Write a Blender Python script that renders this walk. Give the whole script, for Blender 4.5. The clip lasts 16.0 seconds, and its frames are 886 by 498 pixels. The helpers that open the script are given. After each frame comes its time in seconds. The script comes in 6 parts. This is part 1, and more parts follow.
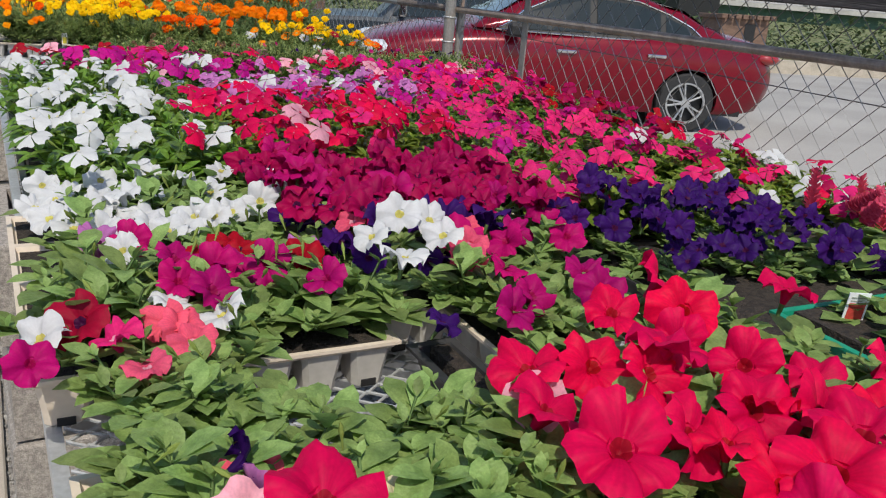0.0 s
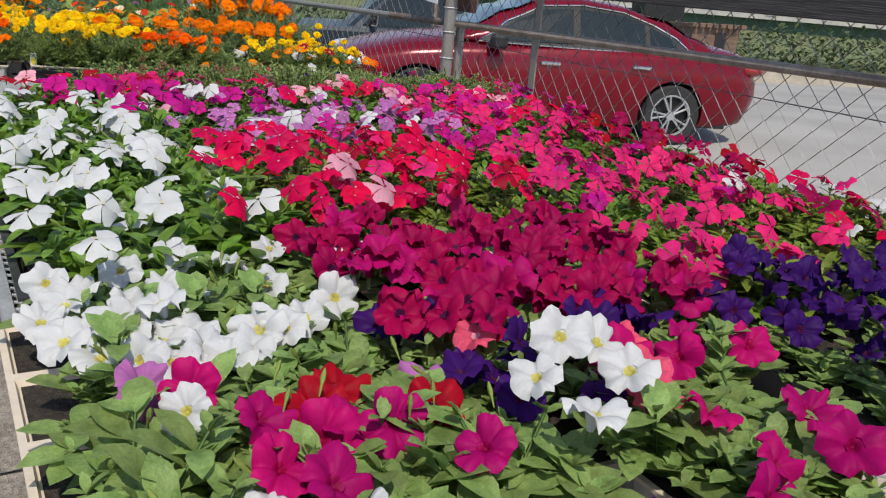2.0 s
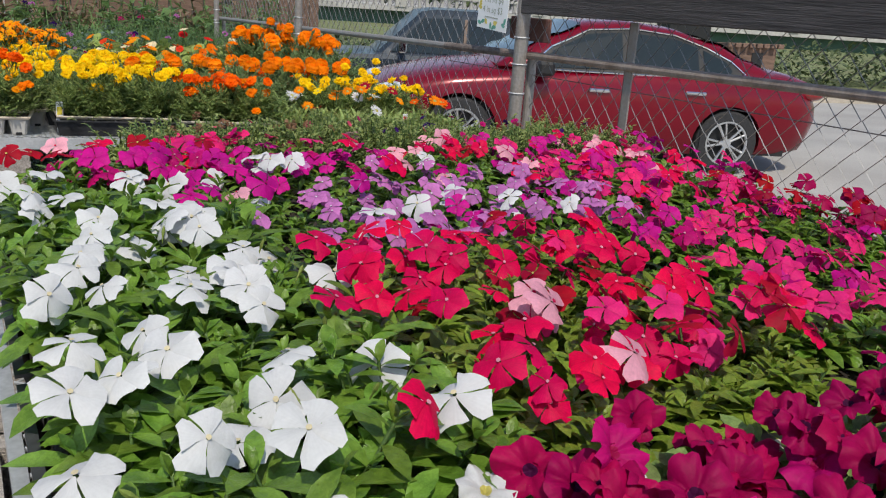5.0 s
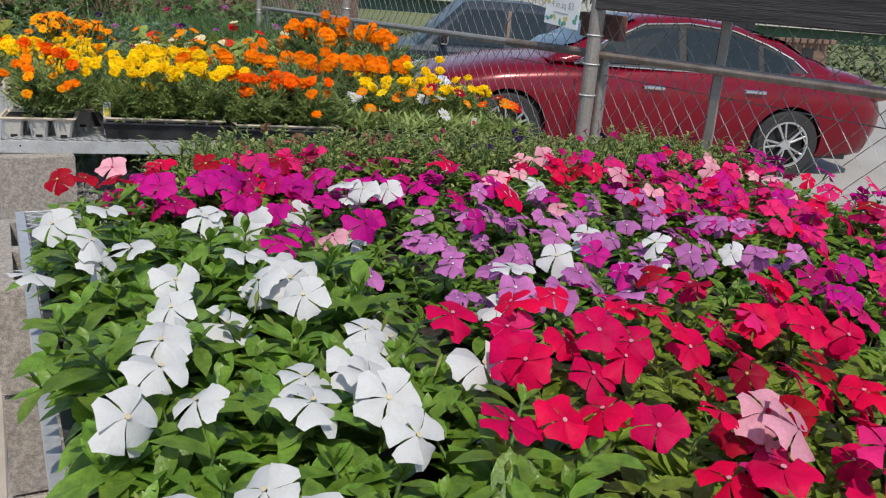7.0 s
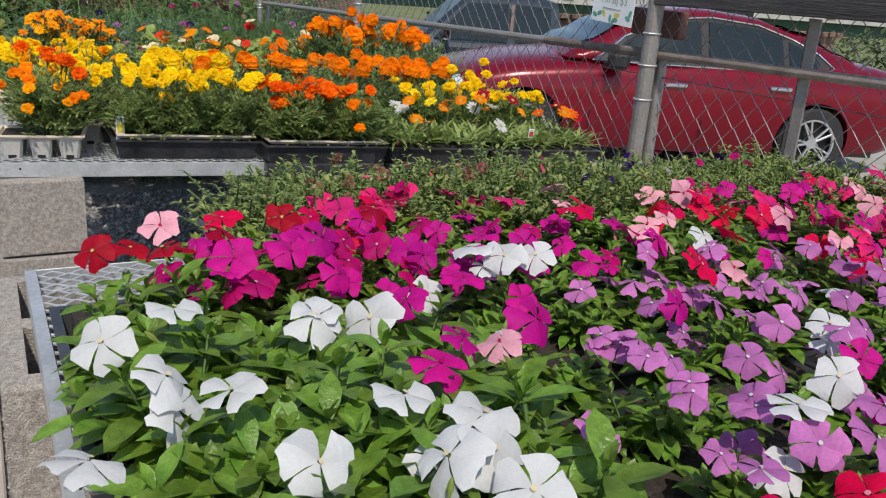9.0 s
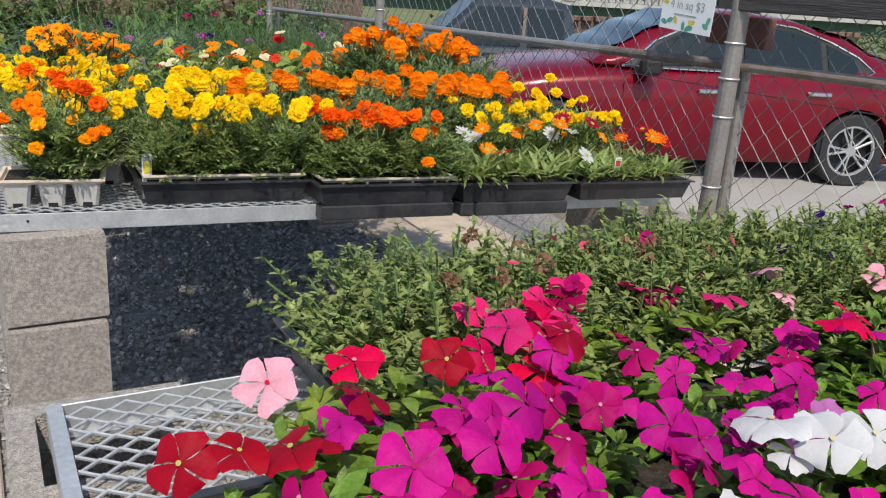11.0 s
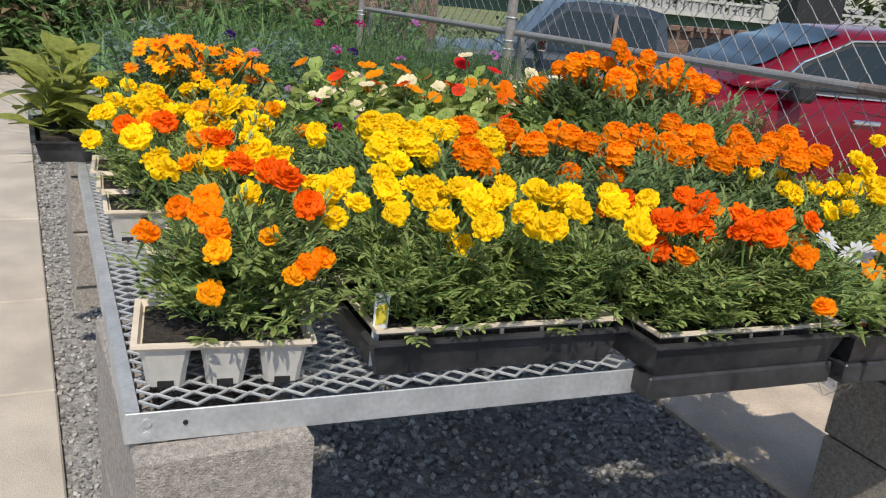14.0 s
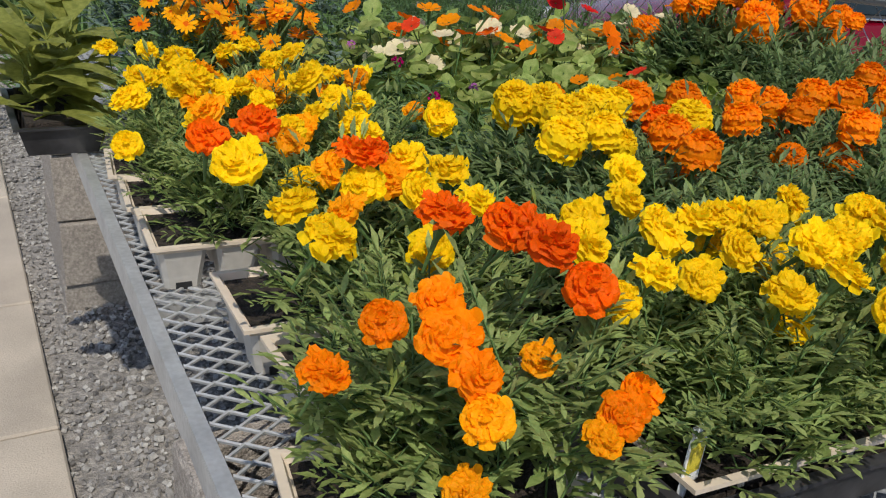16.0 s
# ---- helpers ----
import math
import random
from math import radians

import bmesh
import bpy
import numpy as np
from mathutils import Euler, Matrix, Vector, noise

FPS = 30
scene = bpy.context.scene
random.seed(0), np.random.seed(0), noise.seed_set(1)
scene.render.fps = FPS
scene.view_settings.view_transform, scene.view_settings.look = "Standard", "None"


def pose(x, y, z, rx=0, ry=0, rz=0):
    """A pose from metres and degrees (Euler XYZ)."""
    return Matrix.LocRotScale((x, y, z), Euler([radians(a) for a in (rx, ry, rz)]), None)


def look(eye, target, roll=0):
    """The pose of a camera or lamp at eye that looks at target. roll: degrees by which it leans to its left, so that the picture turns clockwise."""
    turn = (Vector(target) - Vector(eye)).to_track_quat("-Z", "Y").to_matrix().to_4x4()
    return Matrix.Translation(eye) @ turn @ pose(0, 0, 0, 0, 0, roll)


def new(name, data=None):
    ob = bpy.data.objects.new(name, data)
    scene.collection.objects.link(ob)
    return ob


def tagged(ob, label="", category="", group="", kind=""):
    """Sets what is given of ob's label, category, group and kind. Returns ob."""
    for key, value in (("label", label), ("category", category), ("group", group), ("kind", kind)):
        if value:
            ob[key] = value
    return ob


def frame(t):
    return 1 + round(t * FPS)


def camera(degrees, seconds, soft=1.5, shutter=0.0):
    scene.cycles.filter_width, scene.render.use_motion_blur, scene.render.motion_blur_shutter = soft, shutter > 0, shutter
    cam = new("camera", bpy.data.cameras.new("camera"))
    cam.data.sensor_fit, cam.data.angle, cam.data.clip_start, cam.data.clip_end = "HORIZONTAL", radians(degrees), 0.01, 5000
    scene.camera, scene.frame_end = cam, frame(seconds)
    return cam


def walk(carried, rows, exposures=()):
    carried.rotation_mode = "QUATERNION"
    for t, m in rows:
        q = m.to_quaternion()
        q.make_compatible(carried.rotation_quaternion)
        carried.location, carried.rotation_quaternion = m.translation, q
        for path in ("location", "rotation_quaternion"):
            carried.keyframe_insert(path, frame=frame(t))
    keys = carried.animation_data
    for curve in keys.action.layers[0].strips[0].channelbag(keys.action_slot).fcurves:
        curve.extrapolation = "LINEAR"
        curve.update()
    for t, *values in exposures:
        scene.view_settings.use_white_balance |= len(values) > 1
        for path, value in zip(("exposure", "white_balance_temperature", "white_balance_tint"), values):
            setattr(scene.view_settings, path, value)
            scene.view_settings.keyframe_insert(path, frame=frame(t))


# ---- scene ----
cam = camera(54.6, 16.0, soft=1.15)
PATH = [
    (0, (-0.011, -3.876, 1.175), (0.902, -2.219, 0.528), 5.10),
    (0.5, (-0.008, -3.780, 1.174), (0.929, -2.135, 0.530), 5.40),
    (1, (-0.021, -3.675, 1.179), (0.942, -2.043, 0.541), 5.50),
    (1.5, (-0.044, -3.582, 1.181), (0.940, -1.959, 0.548), 5.50),
    (2, (-0.038, -3.498, 1.174), (0.955, -1.878, 0.549), 5.20),
    (2.5, (-0.012, -3.398, 1.167), (0.976, -1.771, 0.551), 4.80),
    (3, (-0.002, -3.301, 1.163), (0.979, -1.666, 0.557), 4.60),
    (3.5, (0.003, -3.215, 1.162), (0.977, -1.573, 0.568), 4.20),
    (4, (-0.002, -3.111, 1.163), (0.974, -1.465, 0.580), 3.90),
    (4.2, (-0.001, -3.069, 1.162), (0.974, -1.422, 0.583), 3.90),
    (6.3, (-0.005, -2.755, 1.173), (0.922, -1.086, 0.578), 4.40),
    (6.5, (-0.004, -2.722, 1.172), (0.915, -1.051, 0.574), 4.50),
    (7, (-0.005, -2.648, 1.170), (0.900, -0.971, 0.562), 4.60),
    (7.5, (-0.008, -2.557, 1.169), (0.896, -0.882, 0.553), 4.60),
    (8, (-0.018, -2.453, 1.171), (0.897, -0.786, 0.549), 4.60),
    (8.5, (-0.026, -2.358, 1.166), (0.901, -0.699, 0.544), 4.60),
    (9, (-0.024, -2.245, 1.153), (0.903, -0.585, 0.533), 4.40),
    (9.2, (-0.023, -2.186, 1.154), (0.905, -0.527, 0.533), 4.40),
    (11.3, (-0.023, -1.747, 1.145), (0.911, -0.088, 0.532), 3.80),
    (11.5, (-0.028, -1.695, 1.145), (0.910, -0.037, 0.535), 3.90),
    (12, (-0.018, -1.521, 1.134), (0.927, 0.134, 0.527), 4.20),
    (12.5, (-0.017, -1.358, 1.138), (0.922, 0.301, 0.533), 4.50),
    (13, (-0.042, -1.197, 1.127), (0.878, 0.472, 0.522), 4.90),
    (13.5, (-0.091, -1.020, 1.132), (0.807, 0.660, 0.520), 5.40),
    (14, (-0.092, -0.849, 1.118), (0.777, 0.840, 0.492), 5.90),
    (14.5, (-0.063, -0.669, 1.098), (0.784, 1.022, 0.447), 6.40),
    (15, (-0.067, -0.548, 1.084), (0.777, 1.132, 0.401), 6.50),
    (15.5, (-0.098, -0.423, 1.073), (0.776, 1.224, 0.350), 5.80),
    (16, (-0.135, -0.314, 1.068), (0.795, 1.284, 0.305), 4.50),
]
GROUND = 0.12
walk(cam, [(t, look((e[0], e[1], e[2] + GROUND), (g[0], g[1], g[2] + GROUND), roll)) for t, e, g, roll in PATH],
     exposures=((0, 0.0), (9.2, 0.0), (11.3, 0.2), (13.2, 0.22), (14.6, 0.12), (15.4, -0.04), (16, -0.18)))

# ---------------------------------------------------------------- light
world = bpy.data.worlds.new("sky")
scene.world = world
world.use_nodes = True
wn = world.node_tree.nodes
sky = wn.new("ShaderNodeTexSky")
sky.sky_type, sky.sun_disc = "NISHITA", False
SUN_DIR = Vector((-0.27, -0.67, 1.0)).normalized()
sky.sun_elevation = math.asin(SUN_DIR.z)
sky.sun_rotation = math.atan2(SUN_DIR.x, SUN_DIR.y)
sky.air_density, sky.dust_density = 1.0, 1.0
wn["Background"].inputs["Strength"].default_value = 0.15
world.node_tree.links.new(sky.outputs[0], wn["Background"].inputs[0])
sun = new("sun", bpy.data.lights.new("sun", "SUN"))
sun.data.energy, sun.data.angle, sun.data.color = 3.7, radians(0.53), (1.0, 0.93, 0.80)
sun.matrix_basis = look((0, 0, 8), Vector((0, 0, 8)) - SUN_DIR)
scene.view_settings.exposure = 0.0

# ---------------------------------------------------------------- materials
def mat(name, color, rough=0.6, metal=0.0, vary=0.12, scale=30.0, bump=0.0, bscale=None, second=None, fine=None,
        spread=0.0, translucent=0.0, island=0.0, coat=0.0, spec=None, stretch=None):
    """Procedural surface: base colour with two scales of variation, relief, and a shift from object to object."""
    m = bpy.data.materials.new(name)
    m.use_nodes = True
    nt = m.node_tree
    N, L = nt.nodes, nt.links
    bsdf = N["Principled BSDF"]
    tc = N.new("ShaderNodeTexCoord")
    src = tc.outputs["Object"]
    if stretch:
        mp = N.new("ShaderNodeMapping")
        mp.inputs["Scale"].default_value = stretch
        L.new(src, mp.inputs[0])
        src = mp.outputs[0]
    n1 = N.new("ShaderNodeTexNoise")
    n1.inputs["Scale"].default_value, n1.inputs["Detail"].default_value = scale, 5
    L.new(src, n1.inputs["Vector"])
    n2 = N.new("ShaderNodeTexNoise")
    n2.inputs["Scale"].default_value, n2.inputs["Detail"].default_value = fine or scale * 7, 3
    L.new(src, n2.inputs["Vector"])
    mix = N.new("ShaderNodeMix")
    mix.data_type = "RGBA"
    c = Vector(color)
    mix.inputs[6].default_value = (*(c * (1 - vary)), 1)
    mix.inputs[7].default_value = (*(Vector(second) if second else c * (1 + vary)), 1)
    ramp = N.new("ShaderNodeMapRange")
    ramp.inputs[1].default_value, ramp.inputs[2].default_value = 0.34, 0.66
    L.new(n1.outputs[0], ramp.inputs[0])
    L.new(ramp.outputs[0], mix.inputs[0])
    grain = N.new("ShaderNodeMapRange")
    grain.inputs[1].default_value, grain.inputs[2].default_value = 0.3, 0.7
    grain.inputs[3].default_value, grain.inputs[4].default_value = 1 - vary, 1 + vary * 0.6
    L.new(n2.outputs[0], grain.inputs[0])
    val = grain.outputs[0]
    hsv = N.new("ShaderNodeHueSaturation")
    L.new(mix.outputs[2], hsv.inputs["Color"])
    if spread or island:
        amount = spread or island
        if spread:
            rnd = N.new("ShaderNodeObjectInfo").outputs["Random"]
        else:
            rnd = N.new("ShaderNodeNewGeometry").outputs["Random Per Island"]
        r = N.new("ShaderNodeMapRange")
        r.inputs[3].default_value, r.inputs[4].default_value = 1 - amount, 1 + amount * 0.8
        L.new(rnd, r.inputs[0])
        mul = N.new("ShaderNodeMath")
        mul.operation = "MULTIPLY"
        L.new(r.outputs[0], mul.inputs[0])
        L.new(val, mul.inputs[1])
        val = mul.outputs[0]
        h = N.new("ShaderNodeMapRange")
        h.inputs[3].default_value, h.inputs[4].default_value = 0.5 - amount * 0.04, 0.5 + amount * 0.04
        L.new(rnd, h.inputs[0])
        L.new(h.outputs[0], hsv.inputs["Hue"])
    L.new(val, hsv.inputs["Value"])
    L.new(hsv.outputs[0], bsdf.inputs["Base Color"])
    bsdf.inputs["Roughness"].default_value, bsdf.inputs["Metallic"].default_value = rough, metal
    if spec is not None:
        bsdf.inputs["Specular IOR Level"].default_value = spec
    bsdf.inputs["Coat Weight"].default_value = coat
    bsdf.inputs["Coat Roughness"].default_value = 0.06
    if bump:
        nb = N.new("ShaderNodeTexNoise")
        nb.inputs["Scale"].default_value, nb.inputs["Detail"].default_value = bscale or scale * 6, 6
        L.new(src, nb.inputs["Vector"])
        b = N.new("ShaderNodeBump")
        b.inputs["Strength"].default_value, b.inputs["Distance"].default_value = bump, 0.01
        L.new(nb.outputs[0], b.inputs["Height"])
        L.new(b.outputs[0], bsdf.inputs["Normal"])
    if translucent:
        tr = N.new("ShaderNodeBsdfTranslucent")
        L.new(hsv.outputs[0], tr.inputs["Color"])
        ms = N.new("ShaderNodeMixShader")
        ms.inputs[0].default_value = translucent
        L.new(bsdf.outputs[0], ms.inputs[1])
        L.new(tr.outputs[0], ms.inputs[2])
        L.new(ms.outputs[0], N["Material Output"].inputs["Surface"])
    return m


def petal(name, c, spread=0.16, vary=0.10, veins=0.03, tr=0.30, heart_tone=0.80):
    """Petal: fine radial veins from the flower's heart, a deeper tone towards it."""
    m = mat(name, c, 0.55, vary=vary, scale=45, fine=260, spread=spread, translucent=tr, bump=0.12, bscale=160, spec=0.12)
    N, L = m.node_tree.nodes, m.node_tree.links
    hsv = next(n for n in N if n.type == "HUE_SAT")
    old = hsv.inputs["Value"].links[0].from_socket
    sep = N.new("ShaderNodeSeparateXYZ")
    L.new(next(n for n in N if n.type == "TEX_COORD").outputs["Object"], sep.inputs[0])
    def calc(op, a, b=None):
        n = N.new("ShaderNodeMath")
        n.operation = op
        for i, v in enumerate((a, b)):
            if v is None:
                continue
            if isinstance(v, (int, float)):
                n.inputs[i].default_value = v
            else:
                L.new(v, n.inputs[i])
        return n.outputs[0]
    wave = calc("SINE", calc("MULTIPLY", calc("ARCTAN2", sep.outputs[1], sep.outputs[0]), 41.0))
    wave = calc("ADD", calc("MULTIPLY", wave, veins * 0.6), 1.0)
    rad = calc("SQRT", calc("ADD", calc("MULTIPLY", sep.outputs[0], sep.outputs[0]), calc("MULTIPLY", sep.outputs[1], sep.outputs[1])))
    heart = calc("ADD", calc("MULTIPLY", calc("MINIMUM", calc("MULTIPLY", rad, 34.0), 1.0), 1.04 - heart_tone), heart_tone)
    L.new(calc("MULTIPLY", calc("MULTIPLY", old, wave), heart), hsv.inputs["Value"])
    return m


def leaf(name, c, second=None, rough=0.5, tr=0.25, island=0.28, spec=0.35):
    return mat(name, c, rough, vary=0.16, scale=60, second=second, island=island, translucent=tr, bump=0.25, bscale=240, spec=spec)


M = {
    "gravel": mat("gravel", (0.30, 0.285, 0.275), 0.9, vary=0.35, scale=45, bump=1.0, bscale=120, second=(0.40, 0.375, 0.35)),
    "stone": mat("stone", (0.32, 0.308, 0.298), 0.85, vary=0.2, scale=90, island=0.55, bump=0.3),
    "path": mat("path", (0.43, 0.375, 0.315), 0.85, vary=0.13, scale=5, fine=260, bump=0.25, bscale=240, spread=0.05),
    "slab": mat("slab", (0.50, 0.41, 0.325), 0.9, vary=0.14, scale=6, fine=150, bump=0.4, bscale=130),
    "asphalt": mat("asphalt", (0.34, 0.325, 0.305), 0.9, vary=0.10, scale=0.8, fine=90, bump=0.3, bscale=120),
    "kerb": mat("kerb", (0.42, 0.37, 0.30), 0.9, vary=0.12, scale=5, bump=0.3),
    "block": mat("block", (0.37, 0.332, 0.30), 0.95, vary=0.26, scale=130, fine=520, bump=0.7, bscale=420, spread=0.08),
    "galv": mat("galvanised_steel", (0.50, 0.515, 0.53), 0.45, 0.5, vary=0.12, scale=18, fine=140, bump=0.05),
    "pipe": mat("weathered_pipe", (0.33, 0.295, 0.27), 0.5, 0.4, vary=0.16, scale=12, second=(0.30, 0.29, 0.28), bump=0.08),
    "oldrail": mat("brown_rail", (0.27, 0.205, 0.165), 0.6, 0.25, vary=0.2, scale=14, second=(0.34, 0.28, 0.24), bump=0.12),
    "rust": mat("rusted_pipe", (0.16, 0.12, 0.10), 0.75, 0.3, vary=0.25, scale=25, second=(0.24, 0.20, 0.18), bump=0.2),
    "wire": mat("fence_wire", (0.30, 0.29, 0.28), 0.45, 0.7, vary=0.2, scale=8),
    "board": mat("dark_board", (0.055, 0.05, 0.05), 0.75, vary=0.35, scale=10, stretch=(4, 0.35, 9), bump=0.5, bscale=30),
    "redwood": mat("red_brown_wood", (0.17, 0.075, 0.055), 0.8, vary=0.2, scale=20, bump=0.2),
    "black": mat("black_plastic", (0.03, 0.031, 0.035), 0.4, vary=0.3, scale=10, second=(0.05, 0.05, 0.055), bump=0.05),
    "beige": mat("beige_plastic", (0.62, 0.53, 0.43), 0.55, vary=0.06, scale=15, bump=0.03),
    "greyp": mat("grey_plastic", (0.46, 0.44, 0.41), 0.55, vary=0.07, scale=15, bump=0.03),
    "greentray": mat("green_plastic", (0.01, 0.27, 0.16), 0.4, vary=0.1, scale=12),
    "soil": mat("potting_soil", (0.035, 0.026, 0.020), 0.95, vary=0.5, scale=120, bump=0.8, bscale=200),
    "paper": mat("paper", (0.78, 0.80, 0.82), 0.5, vary=0.03, scale=8),
    "ink": mat("ink", (0.33, 0.36, 0.30), 0.6, vary=0.05),
    "inkg": mat("green_print", (0.12, 0.36, 0.28), 0.6, vary=0.2, scale=30),
    "inky": mat("yellow_print", (0.62, 0.52, 0.12), 0.6, vary=0.2, scale=30),
    "tagred": mat("red_print", (0.5, 0.05, 0.04), 0.5, vary=0.2, scale=60),
    "tagyel": mat("yellow_picture", (0.6, 0.5, 0.05), 0.5, vary=0.2, scale=90),
    "tagblue": mat("blue_print", (0.12, 0.2, 0.5), 0.5, vary=0.1),
    "stem": leaf("stem", (0.10, 0.17, 0.05), rough=0.6, tr=0.1),
    "l_pet": leaf("petunia_leaf", (0.205, 0.315, 0.085), (0.30, 0.42, 0.13), tr=0.38),
    "l_vin": leaf("vinca_leaf", (0.125, 0.245, 0.026), (0.215, 0.36, 0.05), rough=0.32, spec=0.5, tr=0.38),
    "l_vinl": leaf("young_vinca_leaf", (0.155, 0.255, 0.026), (0.27, 0.35, 0.05), rough=0.36, spec=0.5, tr=0.36),
    "l_mar": leaf("marigold_leaf", (0.25, 0.35, 0.10), (0.40, 0.48, 0.17), tr=0.45),
    "l_afr": leaf("tall_marigold_leaf", (0.165, 0.25, 0.095), (0.25, 0.335, 0.135), tr=0.45),
    "l_bush": leaf("small_leaf", (0.27, 0.34, 0.10), (0.41, 0.47, 0.17), tr=0.45),
    "l_nas": leaf("nasturtium_leaf", (0.27, 0.38, 0.075), (0.47, 0.53, 0.17), tr=0.45),
    "l_big": leaf("broad_leaf", (0.32, 0.37, 0.075), (0.44, 0.47, 0.115), rough=0.5, tr=0.5),
    "l_grn": leaf("garden_leaf", (0.115, 0.205, 0.06), (0.18, 0.28, 0.09), tr=0.35),
    "l_gry": leaf("grey_green_leaf", (0.13, 0.19, 0.15), (0.18, 0.25, 0.19)),
    "l_dill": leaf("feathery_leaf", (0.085, 0.165, 0.055), (0.12, 0.21, 0.075)),
    "l_dry": leaf("dry_leaf", (0.30, 0.22, 0.13), (0.20, 0.13, 0.08)),
    "l_hedge": leaf("hedge_leaf", (0.065, 0.10, 0.035), (0.11, 0.14, 0.055)),
    "grass": mat("dry_grass", (0.20, 0.20, 0.09), 0.95, vary=0.25, scale=1.2, second=(0.16, 0.20, 0.075), bump=0.6, bscale=60),
    "carred": mat("car_red", (0.165, 0.0015, 0.012), 0.22, 0.15, vary=0.05, scale=3, coat=0.25, spec=0.3),
    "carglass": mat("car_glass", (0.012, 0.02, 0.023), 0.08, 0.0, vary=0.05, spec=0.45),
    "truckblue": mat("truck_blue", (0.02, 0.03, 0.042), 0.35, 0.1, vary=0.1, scale=3, coat=0.3),
    "trucktan": mat("truck_tan", (0.26, 0.19, 0.15), 0.4, 0.1, vary=0.1, scale=3, coat=0.5),
    "chrome": mat("chrome", (0.72, 0.73, 0.75), 0.14, 1.0, vary=0.04),
    "rim": mat("alloy", (0.62, 0.63, 0.65), 0.28, 0.9, vary=0.05),
    "tyre": mat("rubber", (0.022, 0.022, 0.024), 0.8, vary=0.3, scale=40, bump=0.1),
    # trim; also the painted shade of cup notches, bin openings and bridge pillar
    "dark": mat("dark_trim_and_shade", (0.012, 0.012, 0.013), 0.6, vary=0.2),
    "lamp": mat("lamp_lens", (0.75, 0.76, 0.78), 0.08, 0.3, vary=0.05, coat=1.0),
    "lampred": mat("tail_lens", (0.28, 0.01, 0.012), 0.12, vary=0.05, coat=1.0),
    "concrete": mat("old_concrete", (0.40, 0.39, 0.37), 0.9, vary=0.12, scale=1.2, bump=0.2),
    "girder": mat("green_girder", (0.035, 0.085, 0.06), 0.6, vary=0.15, scale=2),
    "brownwood": mat("brown_wood", (0.17, 0.105, 0.075), 0.85, vary=0.25, scale=6, stretch=(1, 1, 6), bump=0.3),
    "whitep": mat("white_paint", (0.72, 0.72, 0.70), 0.6, vary=0.06, scale=6),
    "orangep": mat("orange_plastic", (0.75, 0.12, 0.03), 0.45, vary=0.06),
    "p_white": petal("white_petal", (0.63, 0.635, 0.65), 0.04, 0.04, veins=0.02, heart_tone=0.93),
    "p_red": petal("red_petal", (0.66, 0.001, 0.070), veins=0.06),
    "p_dred": petal("deep_red_petal", (0.36, 0.003, 0.020)),
    "p_scar": petal("scarlet_petal", (0.72, 0.035, 0.012)),
    "p_coral": petal("coral_petal", (0.78, 0.095, 0.18), veins=0.06),
    "p_mag": petal("magenta_petal", (0.44, 0.003, 0.135)),
    "p_orc": petal("orchid_petal", (0.52, 0.006, 0.24)),
    "p_dry": petal("withered_petal", (0.30, 0.17, 0.10)),
    "p_crim": petal("crimson_petal", (0.34, 0.001, 0.070)),
    "p_pink": petal("hot_pink_petal", (0.72, 0.02, 0.175)),
    "p_pale": petal("pale_pink_petal", (0.80, 0.37, 0.47)),
    "p_lav": petal("lavender_petal", (0.52, 0.17, 0.46)),
    "p_pur": petal("purple_petal", (0.040, 0.006, 0.115)),
    "p_yel": petal("yellow_petal", (0.98, 0.69, 0.006), 0.10, tr=0.42, veins=0.0, heart_tone=0.97),
    "p_gold": petal("golden_petal", (0.97, 0.42, 0.004), 0.12, tr=0.42, veins=0.0, heart_tone=0.96),
    "p_org": petal("orange_petal", (0.98, 0.29, 0.002), 0.12, tr=0.45, veins=0.0, heart_tone=0.96),
    "p_dorg": petal("red_orange_petal", (0.95, 0.155, 0.002), 0.14, tr=0.42, veins=0.0, heart_tone=0.92),
    "p_cream": petal("cream_petal", (0.80, 0.70, 0.45), 0.10),
    "eye_y": petal("yellow_throat", (0.66, 0.60, 0.16), 0.1),
    "eye_d": petal("dark_throat", (0.07, 0.006, 0.05), 0.1),
    "bud": petal("green_bud", (0.30, 0.38, 0.09), 0.15),
}

# ---------------------------------------------------------------- mesh helpers
def thing(name, loc=(0, 0, 0), label="", category="", group="", kind="", rz=0.0):
    ob = new(name)
    ob.empty_display_size = 0.05
    ob.matrix_basis = pose(*loc, 0, 0, rz)
    return tagged(ob, label, category, group, kind)


def to_mesh(name, bm, material, smooth=False):
    me = bpy.data.meshes.new(name)
    bm.normal_update()
    bm.to_mesh(me)
    bm.free()
    for m in (material if isinstance(material, (list, tuple)) else [material]):
        me.materials.append(m)
    if smooth:
        me.shade_smooth()
    return me


def part(name, bm, material, parent=None, label="", smooth=False):
    me = bm if isinstance(bm, bpy.types.Mesh) else to_mesh(name, bm, material, smooth)
    ob = new(name, me)
    ob.parent = parent
    return tagged(ob, label)


